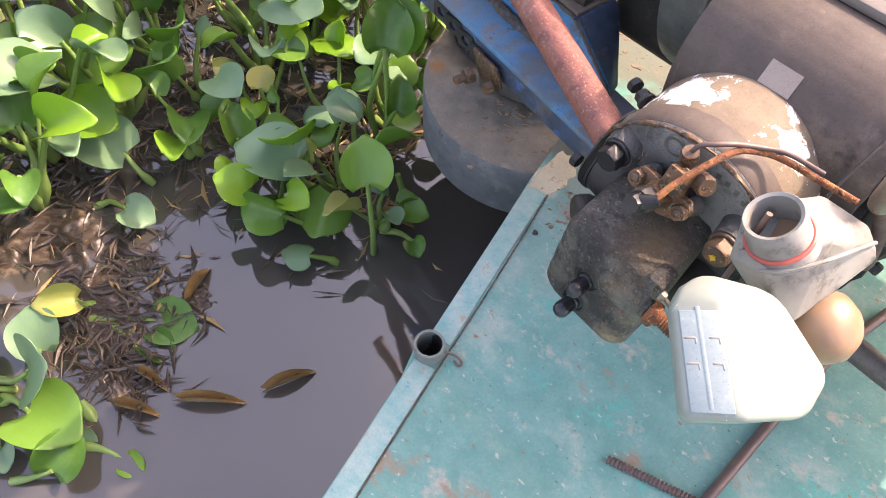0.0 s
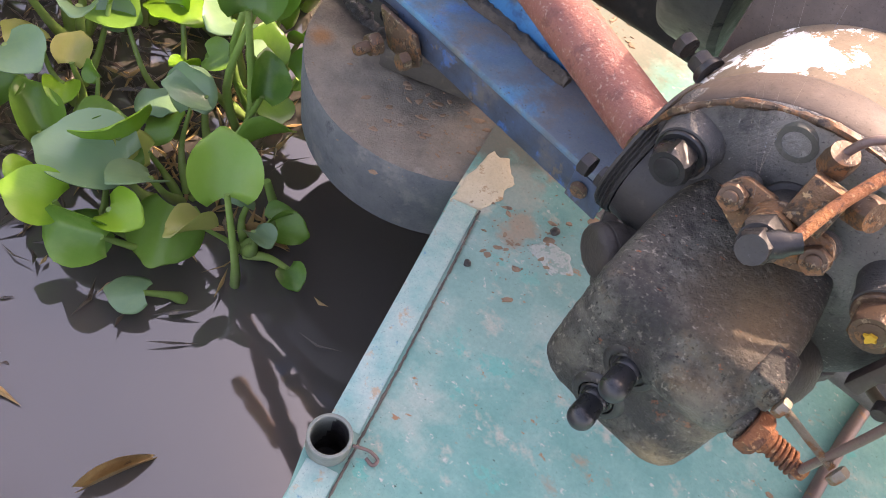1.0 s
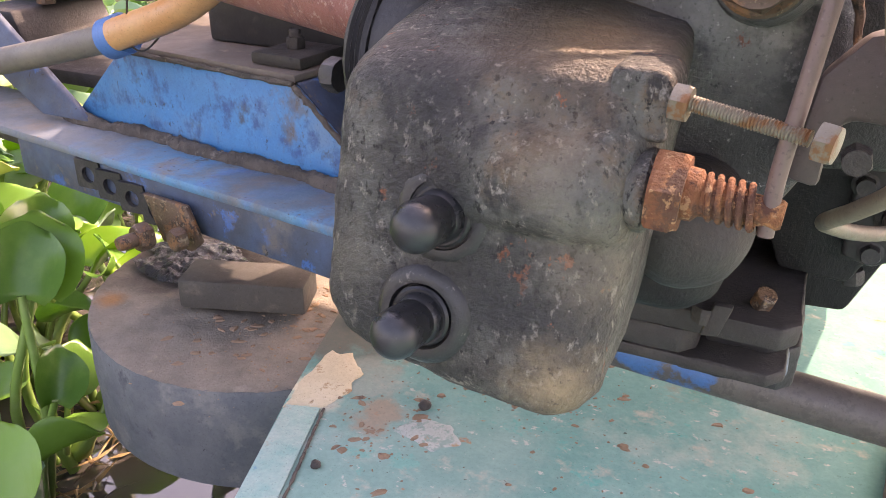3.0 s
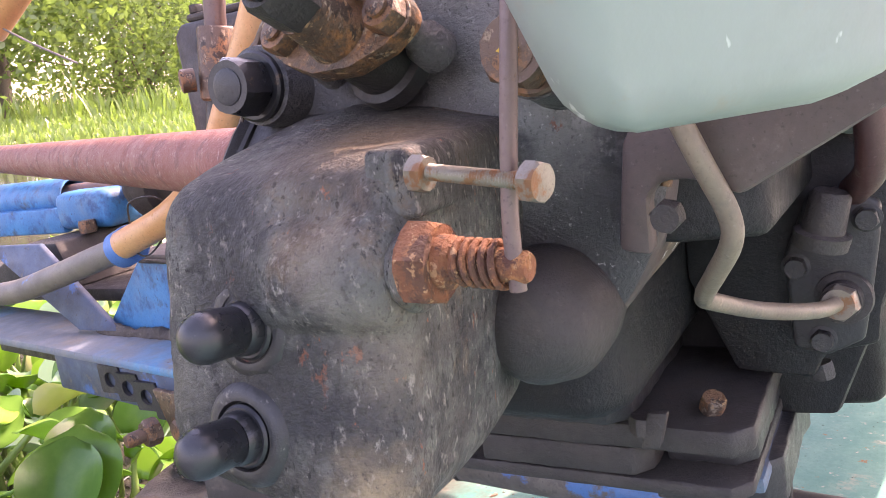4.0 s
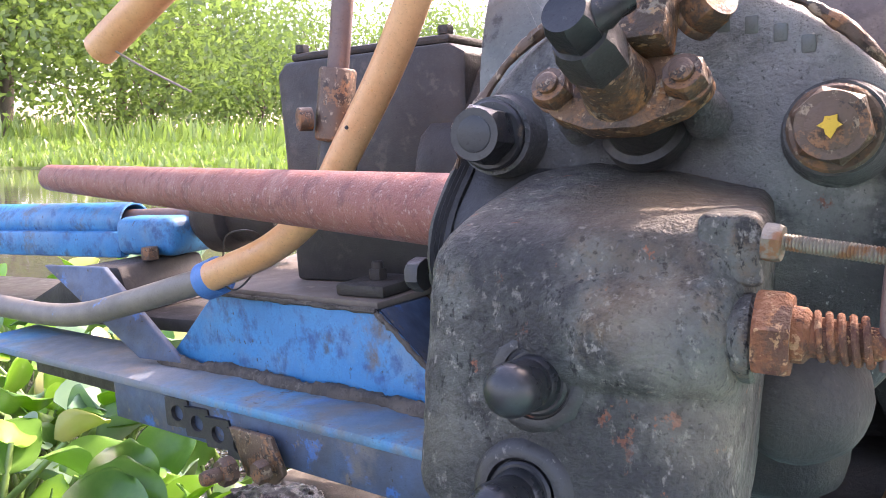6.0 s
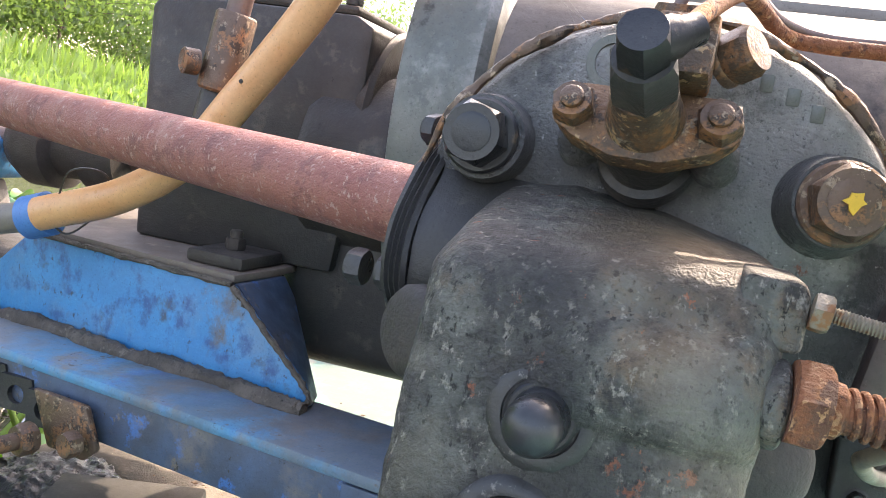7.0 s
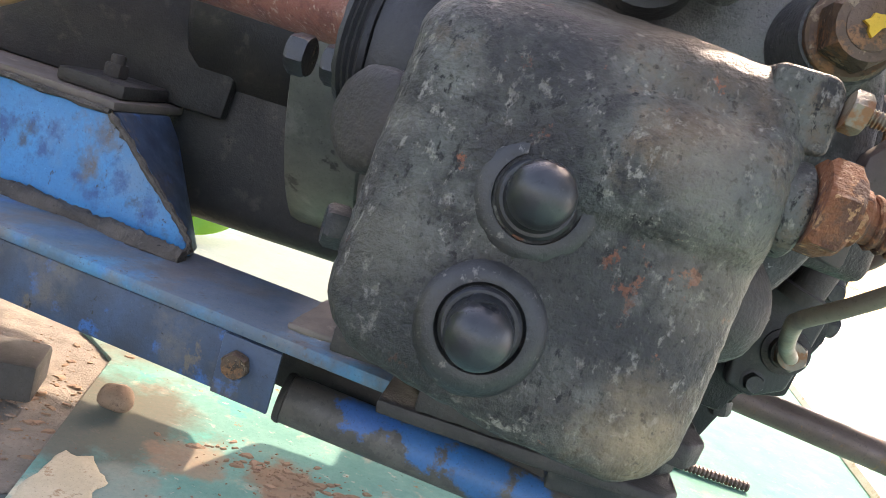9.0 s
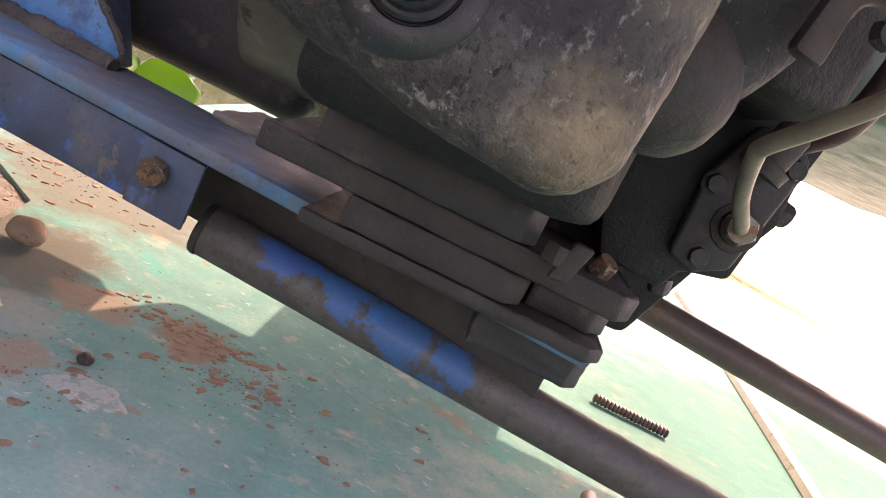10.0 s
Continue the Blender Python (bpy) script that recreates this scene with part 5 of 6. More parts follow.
part("collar", lathe(L0, LU + Vector((0.08, 0, 0)), [(0, 0.0125), (0.002, 0.0145), (0.054, 0.0145), (0.056, 0.0130), (0.056, 0.0085)], 32), M_RUSTNUT, lev, "rusty brown collar")
part("rod", tube(L0 + (LU + Vector((0.08, 0, 0))) * 0.05, L0 + (LU + Vector((0.08, 0, 0))) * 0.42, 0.0085, 20), M_ROD, lev)
part("pin", lathe(L0 + Vector((-0.010, -0.012, 0.018)), (-0.7, -0.9, 0), [(0, 0.009), (0.010, 0.009), (0.011, 0.007), (0.010, 0.005)], 24), M_RUSTNUT, lev)
part("base", lathe(L0 - Vector((0, 0, 0.06)), (0, 0.05, 1), [(0, 0.02), (0.03, 0.017), (0.06, 0.013)], 24), M_BLACK, lev)
cho = thing("control_hose", (-0.45, 0.64, 0.27), "amber plastic hose bending behind the exhaust pipe", "hose", move=(0.016, -0.026, -0.004))
part("hose", sweep([(-0.300, 0.60, 0.62), (-0.335, 0.625, 0.53), (-0.385, 0.64, 0.445), (-0.440, 0.645, 0.370), (-0.475, 0.645, 0.325), (-0.520, 0.640, 0.293), (-0.580, 0.632, 0.270)], 0.0125, 20, 10), M_HOSE, cho)
for p, q in (((-0.345, 0.6175, 0.512), (0.3, -0.9, 0)), ((-0.348, 0.6185, 0.505), (0.3, -0.9, 0)), ((-0.43, 0.632, 0.385), (0.2, -0.9, 0))):
    part("burn_mark", lathe(p, q, [(0, 0.0016), (0.0014, 0.0012)], 10), M_BLACK, cho, "small dark burn mark")
ch = thing("control_cable", (-0.7, 0.62, 0.22), "grimy blue-grey cable pipe with a blue clamp", "pipe", move=(0.008, -0.018, -0.007))
part("pipe", sweep([(-0.575, 0.633, 0.271), (-0.62, 0.630, 0.260), (-0.68, 0.628, 0.245), (-0.75, 0.630, 0.230), (-0.82, 0.635, 0.225), (-0.93, 0.640, 0.230), (-1.10, 0.645, 0.235)], 0.0115, 18, 8), M_HOSEDARK, ch)
part("clamp", lathe((-0.570, 0.634, 0.2735), (-1, -0.05, -0.36), [(0, 0.013), (0.001, 0.0165), (0.020, 0.0165), (0.022, 0.014)], 28), M_CLIP, ch, "blue clamp ring")
part("wire", sweep([(-0.555, 0.622, 0.29), (-0.54, 0.615, 0.31), (-0.525, 0.63, 0.31), (-0.53, 0.645, 0.29), (-0.55, 0.63, 0.262), (-0.565, 0.620, 0.275)], 0.0008, 6, 8), M_BLACK, ch, "thin wire loop")
# blue shaft tube and bearing at the far end
bt = thing("shaft_bearing", (-0.86, 0.80, 0.25), "blue shaft tube and bearing block on the beam", "bearing")
part("tube", hollow((-1.45, 0.80, 0.292), (-0.885, 0.80, 0.291), 0.024, 0.003), M_BLUE, bt, "pale blue split tube")
part("shaft", tube((-1.4, 0.80, 0.285), (-0.56, 0.80, 0.300), 0.012), M_ROD, bt)
part("trough", box((-1.45, 0.765, 0.250), (-0.875, 0.78, 0.282), 0.004), M_BLUE, bt)
part("bearing_block", box((-0.872, 0.755, 0.255), (-0.775, 0.845, 0.300), 0.012, 3), M_BLUE, bt)
part("coupling", lathe((-0.76, 0.80, 0.297), (1, 0, 0.02), [(0, 0.03), (0.02, 0.042), (0.05, 0.042), (0.055, 0.030), (0.085, 0.030), (0.09, 0.038), (0.13, 0.038)], 32), M_DARK, bt)
part("support", prism([(-0.98, 0.70, 0.20), (-0.78, 0.70, 0.20), (-0.80, 0.70, 0.252), (-0.86, 0.70, 0.252)], (0, 0.12, 0), 0.004), M_DARK, bt)
bolt(bt, "bolt", (-0.80, 0.745, 0.254), (0, 0, 1), 0.018, 0.014, M_RUSTNUT)
part("base_rail", box((-1.45, 0.70, 0.185), (-0.60, 0.86, 0.2), 0.003), M_DARK, bt)
part("brace", prism([(-0.90, 0.68, 0.255), (-0.80, 0.68, 0.255), (-0.66, 0.65, 0.17), (-0.72, 0.65, 0.17)], (0.0, 0.008, 0), 0.002), M_BLUEGREY, bt)

# hanging pipe end with cobweb thread
hg = thing("hanging_pipe", (-0.66, 0.6, 0.46), "faded orange pipe end hanging down, edge broken", "pipe")
part("pipe", hollow((-0.50, 0.60, 0.545), (-0.664, 0.60, 0.462), 0.0145, 0.002), M_HOSE, hg)
part("thread", sweep([(-0.640, 0.597, 0.458), (-0.605, 0.597, 0.440), (-0.560, 0.60, 0.418)], 0.0009, 6), M_LID, hg, "pale dusty cobweb thread")

# ---- the plastic jugs above the engine ----
jug = thing("white_jug", (-0.02, 0.275, 0.355), "white translucent plastic jug, sunlit, hung beside the engine", "jug", move=(0.006, -0.002, -0.006))
PTL, PTR, PBL, PBR = Vector((-0.077, 0.262, 0.476)), Vector((-0.058, 0.284, 0.490)), Vector((-0.026, 0.262, 0.353)), Vector((0.008, 0.292, 0.353))
QBL, QBR, QTR = Vector((-0.021, 0.210, 0.462)), Vector((0.0065, 0.2300, 0.473)), Vector((-0.050, 0.282, 0.487))
hullp = [PTL, QTR, PBL, PBR, QBL, QBR, Vector((0.029, 0.275, 0.440)), Vector((0.034, 0.316, 0.380)), Vector((0.026, 0.334, 0.412)), Vector((-0.048, 0.318, 0.360)), Vector((0.0, 0.340, 0.375)), Vector((-0.074, 0.300, 0.462)), Vector((-0.03, 0.330, 0.455))]
jb = bmesh.new()
for p in hullp:
    jb.verts.new(p)
bmesh.ops.convex_hull(jb, input=jb.verts)
bmesh.ops.dissolve_limit(jb, angle_limit=radians(12), verts=jb.verts, edges=jb.edges)
bmesh.ops.bevel(jb, geom=list(jb.edges), offset=0.0075, segments=5, profile=0.5, affect="EDGES", clamp_overlap=True)
part("body", jb, M_PLASTIC, jug, "", 50)
PN = (QBR - QBL).cross(PTL - QBL).normalized()


def on_panel(s, t, d=0.0):
    return QBL.lerp(QBR, s).lerp(PTL.lerp(QTR, s), t) + PN * d


part("panel", prism([on_panel(0.17, 0.06, -0.004), on_panel(0.86, 0.06, -0.004), on_panel(0.84, 0.85, -0.004), on_panel(0.19, 0.85, -0.004)], PN * 0.0049, 0.0008), M_PANEL, jug, "bluish recessed side panel")
part("rib", prism([on_panel(0.455, 0.08, -0.003), on_panel(0.545, 0.08, -0.003), on_panel(0.545, 0.88, -0.003), on_panel(0.455, 0.88, -0.003)], PN * 0.0042, 0.0008), M_PANEL, jug)
for s0, s1 in ((0.22, 0.40), (0.62, 0.78)):
    for t0 in (0.42, 0.62):
        part("mark", prism([on_panel(s0, t0, -0.002), on_panel(s1, t0, -0.002), on_panel(s1, t0 + 0.02, -0.002), on_panel(s0, t0 + 0.02, -0.002)], PN * 0.0032, 0.0004), M_GRIMY, jug)
for s0 in (0.39, 0.77):
    for t0 in (0.38, 0.58):
        part("mark", prism([on_panel(s0, t0, -0.002), on_panel(s0 + 0.03, t0, -0.002), on_panel(s0 + 0.03, t0 + 0.05, -0.002), on_panel(s0, t0 + 0.05, -0.002)], PN * 0.0032, 0.0004), M_GRIMY, jug)
jg = thing("open_jug", (-0.04, 0.37, 0.36), "grimy open plastic jug with a red ring round its mouth", "jug", move=(0.009, -0.001, 0.0))
MA = Vector((-0.40, -0.28, 0.87)).normalized()
MC = Vector((-0.066, 0.358, 0.470))
part("neck", lathe(MC - MA * 0.050, MA, [(0.016, 0.0245), (0.020, 0.0235), (0.022, 0.0225), (0.026, 0.0212), (0.038, 0.0208), (0.039, 0.0202), (0.050, 0.0200), (0.051, 0.0192), (0.050, 0.0166), (0.028, 0.0166), (0.02, 0.015)], 44), M_GRIMY, jg)
part("ring", lathe(MC - MA * 0.024, MA, [(0, 0.0208), (0.0, 0.0232), (0.0022, 0.0234), (0.0030, 0.0224), (0.0030, 0.0208)], 44, None, False, False), M_RED, jg, "red cap ring")
part("residue", lathe(MC - MA * 0.026, MA, [(0, 0.0165), (0.001, 0.0165)], 32), M_AMBER, jg, "amber fuel residue inside")
ob2 = bmesh.new()
for p in ((-0.074, 0.344, 0.425), (-0.034, 0.345, 0.398), (-0.016, 0.350, 0.398), (-0.008, 0.424, 0.428), (-0.020, 0.430, 0.436), (-0.056, 0.420, 0.446), (-0.088, 0.374, 0.446), (-0.080, 0.400, 0.400), (-0.020, 0.430, 0.392), (-0.050, 0.340, 0.440), (-0.030, 0.385, 0.452), (-0.006, 0.412, 0.404), (-0.002, 0.425, 0.420)):
    ob2.verts.new(p)
bmesh.ops.convex_hull(ob2, input=ob2.verts)
bmesh.ops.dissolve_limit(ob2, angle_limit=radians(8), verts=ob2.verts, edges=ob2.edges)
bmesh.ops.bevel(ob2, geom=list(ob2.edges), offset=0.0045, segments=4, profile=0.5, affect="EDGES", clamp_overlap=True)
part("body", ob2, M_GRIMY, jg, "", 60)
part("seam", sweep([(-0.052, 0.3405, 0.438), (-0.040, 0.348, 0.4445), (-0.026, 0.368, 0.4495), (-0.016, 0.398, 0.4445), (-0.010, 0.424, 0.432)], 0.0016, 8), M_GRIMY, jg)
am = lathe((-0.014, 0.376, 0.366), (0.45, 0.05, 0.50), [(0, 0.016), (0.007, 0.024), (0.020, 0.028), (0.034, 0.025), (0.043, 0.016), (0.046, 0.004)], 40)
part("bottom", am, M_AMBER, jg, "amber stained bulging bottom", 60)
tagged(part("black_strap", sweep([(0.02, 0.60, 0.4720), (-0.03, 0.575, 0.4700), (-0.046, 0.490, 0.420), (-0.049, 0.455, 0.395), (-0.050, 0.43, 0.36)], 0.0014, 10), M_BLACK), "black rubber strap over the hopper", "strap")

M_REDHOSE = worn("dark red rubber", ((0.075, 0.028, 0.026), (0.10, 0.040, 0.036)), [(50.0, 0.56, 0.08, (0.05, 0.03, 0.03)), (120.0, 0.64, 0.04, (0.15, 0.10, 0.085))], 0.5)
HOSE_LINE = [(-0.016, 0.455, 0.435), (-0.006, 0.478, 0.390), (0.001, 0.497, 0.340), (0.002, 0.515, 0.305), (-0.006, 0.538, 0.290)]
rh = thing("fuel_hose", (0.03, 0.50, 0.14), "dark red rubber fuel hose hanging from a small valve", "hose")
part("hose", sweep(HOSE_LINE, 0.0062, 16, 8), M_REDHOSE, rh)
part("sleeve", lathe(HOSE_LINE[0], (0.0, 0.05, 1), [(-0.006, 0.0075), (0.0, 0.0088), (0.022, 0.0088), (0.024, 0.0070), (0.034, 0.0065)], 24), M_STEEL, rh, "dull metal sleeve")
bolt(rh, "valve_nut", Vector(HOSE_LINE[0]) + Vector((0.0, 0.0015, 0.033)), (0.0, 0.05, 1), 0.020, 0.014, M_DARK)

# cobwebs between the injector, the head and the flywheel
rw = random.Random(5)
for k in range(4):
    a = Vector((-0.165 + rw.uniform(-0.012, 0.006), 0.372, 0.408 + rw.uniform(-0.008, 0.014)))
    b = Vector((-0.200 + rw.uniform(-0.02, 0.03), 0.415 + rw.uniform(0, 0.04), 0.410 + rw.uniform(-0.02, 0.06)))
    tagged(part("cobweb", sweep([a, a.lerp(b, 0.5) - Vector((0, 0, 0.003)), b], 0.00004, 5, 6), M_HOSEDARK), "fine dusty cobweb thread on the engine head", "cobweb", "cobweb threads")

# ---- water, plants, far bank ----
WZ = -0.285
wat = bmesh.new()
bmesh.ops.create_grid(wat, x_segments=2, y_segments=2, size=300)
bmesh.ops.translate(wat, verts=wat.verts, vec=(0, 0, WZ))
tagged(part("water", wat, M_WATER, None, "", 38, False), "calm murky brown river water", "water", kind="structure")


def leaf_mesh(name, w, l, cup, seed):
    """A rounded, cupped blade of some thickness; its stalk joins at the origin, it grows along +y and faces +z."""
    rnd = random.Random(seed)
    bm = bmesh.new()
    nu, nv = 11, 10
    rows = []
    wav, ph = rnd.uniform(0.02, 0.06), rnd.uniform(0, 6)
    for j in range(nv):
        t = j / (nv - 1)
        half = w / 2 * max(0.10, (1 - abs((t - 0.46) / 0.545) ** 2.3)) ** 0.55
        y = l * (t + 0.02 * rnd.uniform(-1, 1)) - l * 0.04
        row = []
        for i in range(nu):
            s = 2 * i / (nu - 1) - 1
            x = half * s
            back = -0.10 * l * (abs(s) ** 1.6) * (1 - t) * 1.2 - 0.10 * l * (abs(s) ** 2) * t
            z = cup * l * (0.9 * (x / (w / 2)) ** 2 - 0.55 * (t - 0.25) ** 2) + wav * l * math.sin(4 * t + ph + 2.2 * s) * 0.4
            row.append((x, y + back, z))
        rows.append(row)
    th = 0.0009
    top = [[bm.verts.new((x, y, z + th)) for x, y, z in r] for r in rows]
    bot = [[bm.verts.new((x, y, z - th)) for x, y, z in r] for r in rows]
    for j in range(nv - 1):
        for i in range(nu - 1):
            bm.faces.new((top[j][i], top[j][i + 1], top[j + 1][i + 1], top[j + 1][i]))
            bm.faces.new((bot[j][i], bot[j + 1][i], bot[j + 1][i + 1], bot[j][i + 1]))
    for j in range(nv - 1):
        bm.faces.new((top[j][0], top[j + 1][0], bot[j + 1][0], bot[j][0]))
        bm.faces.new((top[j][-1], bot[j][-1], bot[j + 1][-1], top[j + 1][-1]))
    for i in range(nu - 1):
        bm.faces.new((top[0][i], bot[0][i], bot[0][i + 1], top[0][i + 1]))
        bm.faces.new((top[-1][i], top[-1][i + 1], bot[-1][i + 1], bot[-1][i]))
    finish(bm, 80)
    me = bpy.data.meshes.new(name)
    bm.to_mesh(me)
    bm.free()
    return me


LEAVES = [leaf_mesh("leaf", w, l, c, s) for s, (w, l, c) in enumerate(((0.105, 0.100, 0.30), (0.090, 0.095, 0.42), (0.115, 0.105, 0.22), (0.080, 0.100, 0.50), (0.100, 0.090, -0.18), (0.085, 0.080, 0.35)))]
LEAFMESH = {}
for m in (M_LEAF, M_LEAFBLUE, M_LEAFYELLOW, M_LIME):
    for k, me in enumerate(LEAVES):
        c = me.copy()
        c.materials.append(m)
        LEAFMESH[m.name, k] = c


def blade(parent, k, mat, at, toward, face, size):
    """A leaf as a part, its base at `at` (world), pointing toward, its upper side facing face."""
    y = Vector(toward).normalized()
    z = Vector(face)
    z = (z - y * z.dot(y)).normalized()
    x = y.cross(z)
    ob = new("leaf", LEAFMESH[mat.name, k])
    ob.parent = parent
    ob.matrix_local = Matrix.Translation(Vector(at) - parent.location) @ Matrix((x, y, z)).transposed().to_4x4() @ Matrix.Diagonal((size, size, size, 1))
    return ob


def stalk(parent, a, b, r, bulge, seed):
    rnd = random.Random(seed)
    a, b = Vector(a), Vector(b)
    m = a.lerp(b, 0.45) + Vector((rnd.uniform(-1, 1), rnd.uniform(-1, 1), 0)) * 0.12 * (b - a).length
    bm = sweep([a, m, b], lambda t: r * (1 - 0.45 * t + bulge * math.exp(-((t - 0.25) / 0.16) ** 2)), 8, 5)
    return part("stalk", bm, M_STALK, parent, "", 80, False)


def hyacinth(base, n, height, seed, spread=0.6, mats=None, scale=1.0, dry=0.08):
    rnd = random.Random(seed)
    b = Vector((base[0], base[1], WZ + 0.001))
    pl = thing("water_hyacinth", b, "green water hyacinth plant floating on the water", "water plant", "water hyacinths", "", False)
    turn = rnd.uniform(0, 6.28)
    for i in range(n):
        a = turn + 6.283 * i / n + rnd.uniform(-0.4, 0.4)
        h = height * rnd.uniform(0.55, 1.1)
        out = Vector((math.cos(a), math.sin(a), 0))
        tip = b + out * h * spread * rnd.uniform(0.5, 1.2) + Vector((0, 0, h))
        stalk(pl, b + out * 0.008, tip, 0.0062 * scale * rnd.uniform(0.8, 1.4), rnd.choice((0.1, 0.3, 0.9)), seed * 31 + i)
        u = rnd.random()
        mat = M_LEAFYELLOW if u < dry else (M_LEAFBLUE if u < 0.38 else (M_LIME if u > 0.86 else M_LEAF))
        if mats:
            mat = mats
        toward = out * rnd.uniform(0.5, 1.0) + Vector((rnd.uniform(-0.3, 0.3), rnd.uniform(-0.3, 0.3), rnd.uniform(0.0, 0.8)))
        face = Vector((rnd.uniform(-0.5, 0.5), rnd.uniform(-0.5, 0.5), rnd.uniform(0.15, 1.0))) - out * rnd.uniform(0.0, 1.1)
        blade(pl, rnd.randrange(6), mat, tip, toward, face, scale * rnd.choice((0.45, 0.6, 0.7, 0.8, 0.95)) * rnd.uniform(0.9, 1.1))
    return pl


def flat_world(x, y, z):
    return HEEL @ Vector((x, y, z))


# the leaves that stand nearest, one plant each: place of the leaf (boat frame), its pointing and facing, size and colour
NEAR = [
    ((-0.600, 0.435, -0.085), (-0.35, 0.30, 0.45), (0.45, -0.35, 0.75), 1.05, 0, M_LEAF, (-0.575, 0.44)),
    ((-0.760, 0.400, -0.150), (-0.45, -0.25, 0.10), (0.2, 0.1, 1.0), 1.35, 2, M_LEAFBLUE, (-0.72, 0.45)),
    ((-0.700, 0.330, -0.170), (-0.65, -0.35, 0.10), (0.4, -0.6, 0.6), 1.10, 3, M_LEAF, (-0.68, 0.40)),
    ((-0.700, 0.580, -0.110), (-0.3, 0.5, 0.6), (0.6, -0.2, 0.5), 0.85, 3, M_LEAF, (-0.70, 0.56)),
    ((-0.920, 0.460, -0.140), (-0.3, 0.5, 0.3), (0.1, 0.0, 1.0), 0.80, 5, M_LEAFYELLOW, (-0.90, 0.45)),
    ((-0.985, 0.215, -0.170), (-0.6, -0.3, 0.15), (0.15, 0.0, 1.0), 1.25, 2, M_LEAFBLUE, (-0.93, 0.24)),
    ((-0.905, 0.160, -0.200), (0.6, 0.3, -0.15), (0.1, -0.2, 1.0), 0.95, 5, M_LEAFBLUE, (-0.95, 0.14)),
    ((-0.960, 0.330, -0.150), (0.4, -0.2, 0.1), (0.3, 0.2, 0.9), 1.05, 1, M_LEAF, (-0.93, 0.34)),
    ((-0.640, 0.330, -0.225), (-0.5, -0.4, -0.02), (0.0, 0.0, 1.0), 0.72, 4, M_LEAFBLUE, (-0.60, 0.38)),
    ((-0.690, 0.420, -0.190), (0.2, -0.4, -0.15), (0.3, -0.3, 0.9), 1.25, 4, M_LEAF, (-0.67, 0.44)),
    ((-0.740, 0.350, -0.205), (-0.3, -0.5, -0.25), (0.5, -0.6, 0.5), 1.05, 1, M_LEAF, (-0.70, 0.40)),
    ((-0.590, 0.500, -0.210), (0.5, 0.3, 0.05), (0.1, -0.2, 1.0), 0.75, 5, M_LEAF, (-0.61, 0.48)),
    ((-0.545, 0.475, -0.225), (0.5, -0.2, 0.0), (0.2, -0.2, 1.0), 0.60, 5, M_LEAF, (-0.60, 0.48)),
    ((-0.760, 0.540, -0.130), (-0.3, -0.3, 0.2), (0.2, 0.0, 1.0), 0.75, 2, M_LEAFBLUE, (-0.73, 0.55)),
    ((-0.840, 0.660, -0.130), (0.2, -0.5, 0.3), (0.3, -0.4, 0.9), 0.95, 0, M_LEAFBLUE, (-0.82, 0.68)),
    ((-0.600, 1.280, 0.030), (0.5, 0.1, 0.25), (0.2, -0.8, 0.5), 1.1, 0, M_LIME, (-0.70, 1.33)),
    ((-1.160, 0.330, -0.110), (-0.1, -0.6, -0.2), (0.4, -0.3, 0.8), 1.55, 0, M_LEAF, (-1.15, 0.40)),
    ((-0.700, 0.055, -0.250), (0.5, 0.1, 0.05), (-0.2, 0.1, 1.0), 0.85, 1, M_LEAF, (-0.74, 0.04)),
    ((-0.760, -0.150, -0.200), (-0.2, -0.5, 0.1), (0.3, 0.2, 0.9), 1.10, 0, M_LEAF, (-0.74, -0.12)),
    ((-0.770, -0.070, -0.200), (-0.5, 0.2, 0.2), (0.2, -0.2, 1.0), 0.95, 2, M_LEAFBLUE, (-0.74, -0.10)),
    ((-0.680, -0.190, -0.220), (0.5, -0.1, 0.1), (-0.2, 0.1, 1.0), 0.70, 5, M_LEAFBLUE, (-0.73, -0.16)),
    ((-0.740, -0.100, -0.190), (0.2, 0.1, 0.3), (0.3, -0.2, 0.9), 1.25, 2, M_LEAFBLUE, (-0.77, -0.13)),
    ((-0.690, -0.130, -0.200), (0.5, 0.2, 0.1), (0.1, 0.1, 1.0), 1.35, 0, M_LEAF, (-0.74, -0.15)),
    ((-0.640, -0.110, -0.240), (0.6, 0.3, -0.05), (0.1, -0.3, 0.9), 0.80, 5, M_LEAFBLUE, (-0.69, -0.13)),
    ((-0.600, -0.150, -0.215), (-0.2, 0.5, 0.2), (0.4, 0.1, 0.8), 1.00, 1, M_LEAF, (-0.62, -0.19)),
    ((-0.600, -0.050, -0.262), (0.4, 0.2, 0.0), (0.0, 0.1, 1.0), 0.60, 4, M_LEAFYELLOW, (-0.66, -0.06)),
    ((-0.560, -0.070, -0.250), (0.5, 0.1, 0.05), (0.1, -0.2, 1.0), 0.62, 5, M_LIME, (-0.61, -0.10)),
    ((-0.800, 0.010, -0.190), (-0.2, -0.5, 0.2), (0.4, -0.1, 0.8), 0.85, 3, M_LEAFYELLOW, (-0.79, 0.04)),
    ((-0.720, 0.085, -0.245), (0.5, 0.35, 0.05), (0.0, -0.2, 1.0), 0.95, 2, M_LEAF, (-0.77, 0.02)),
]
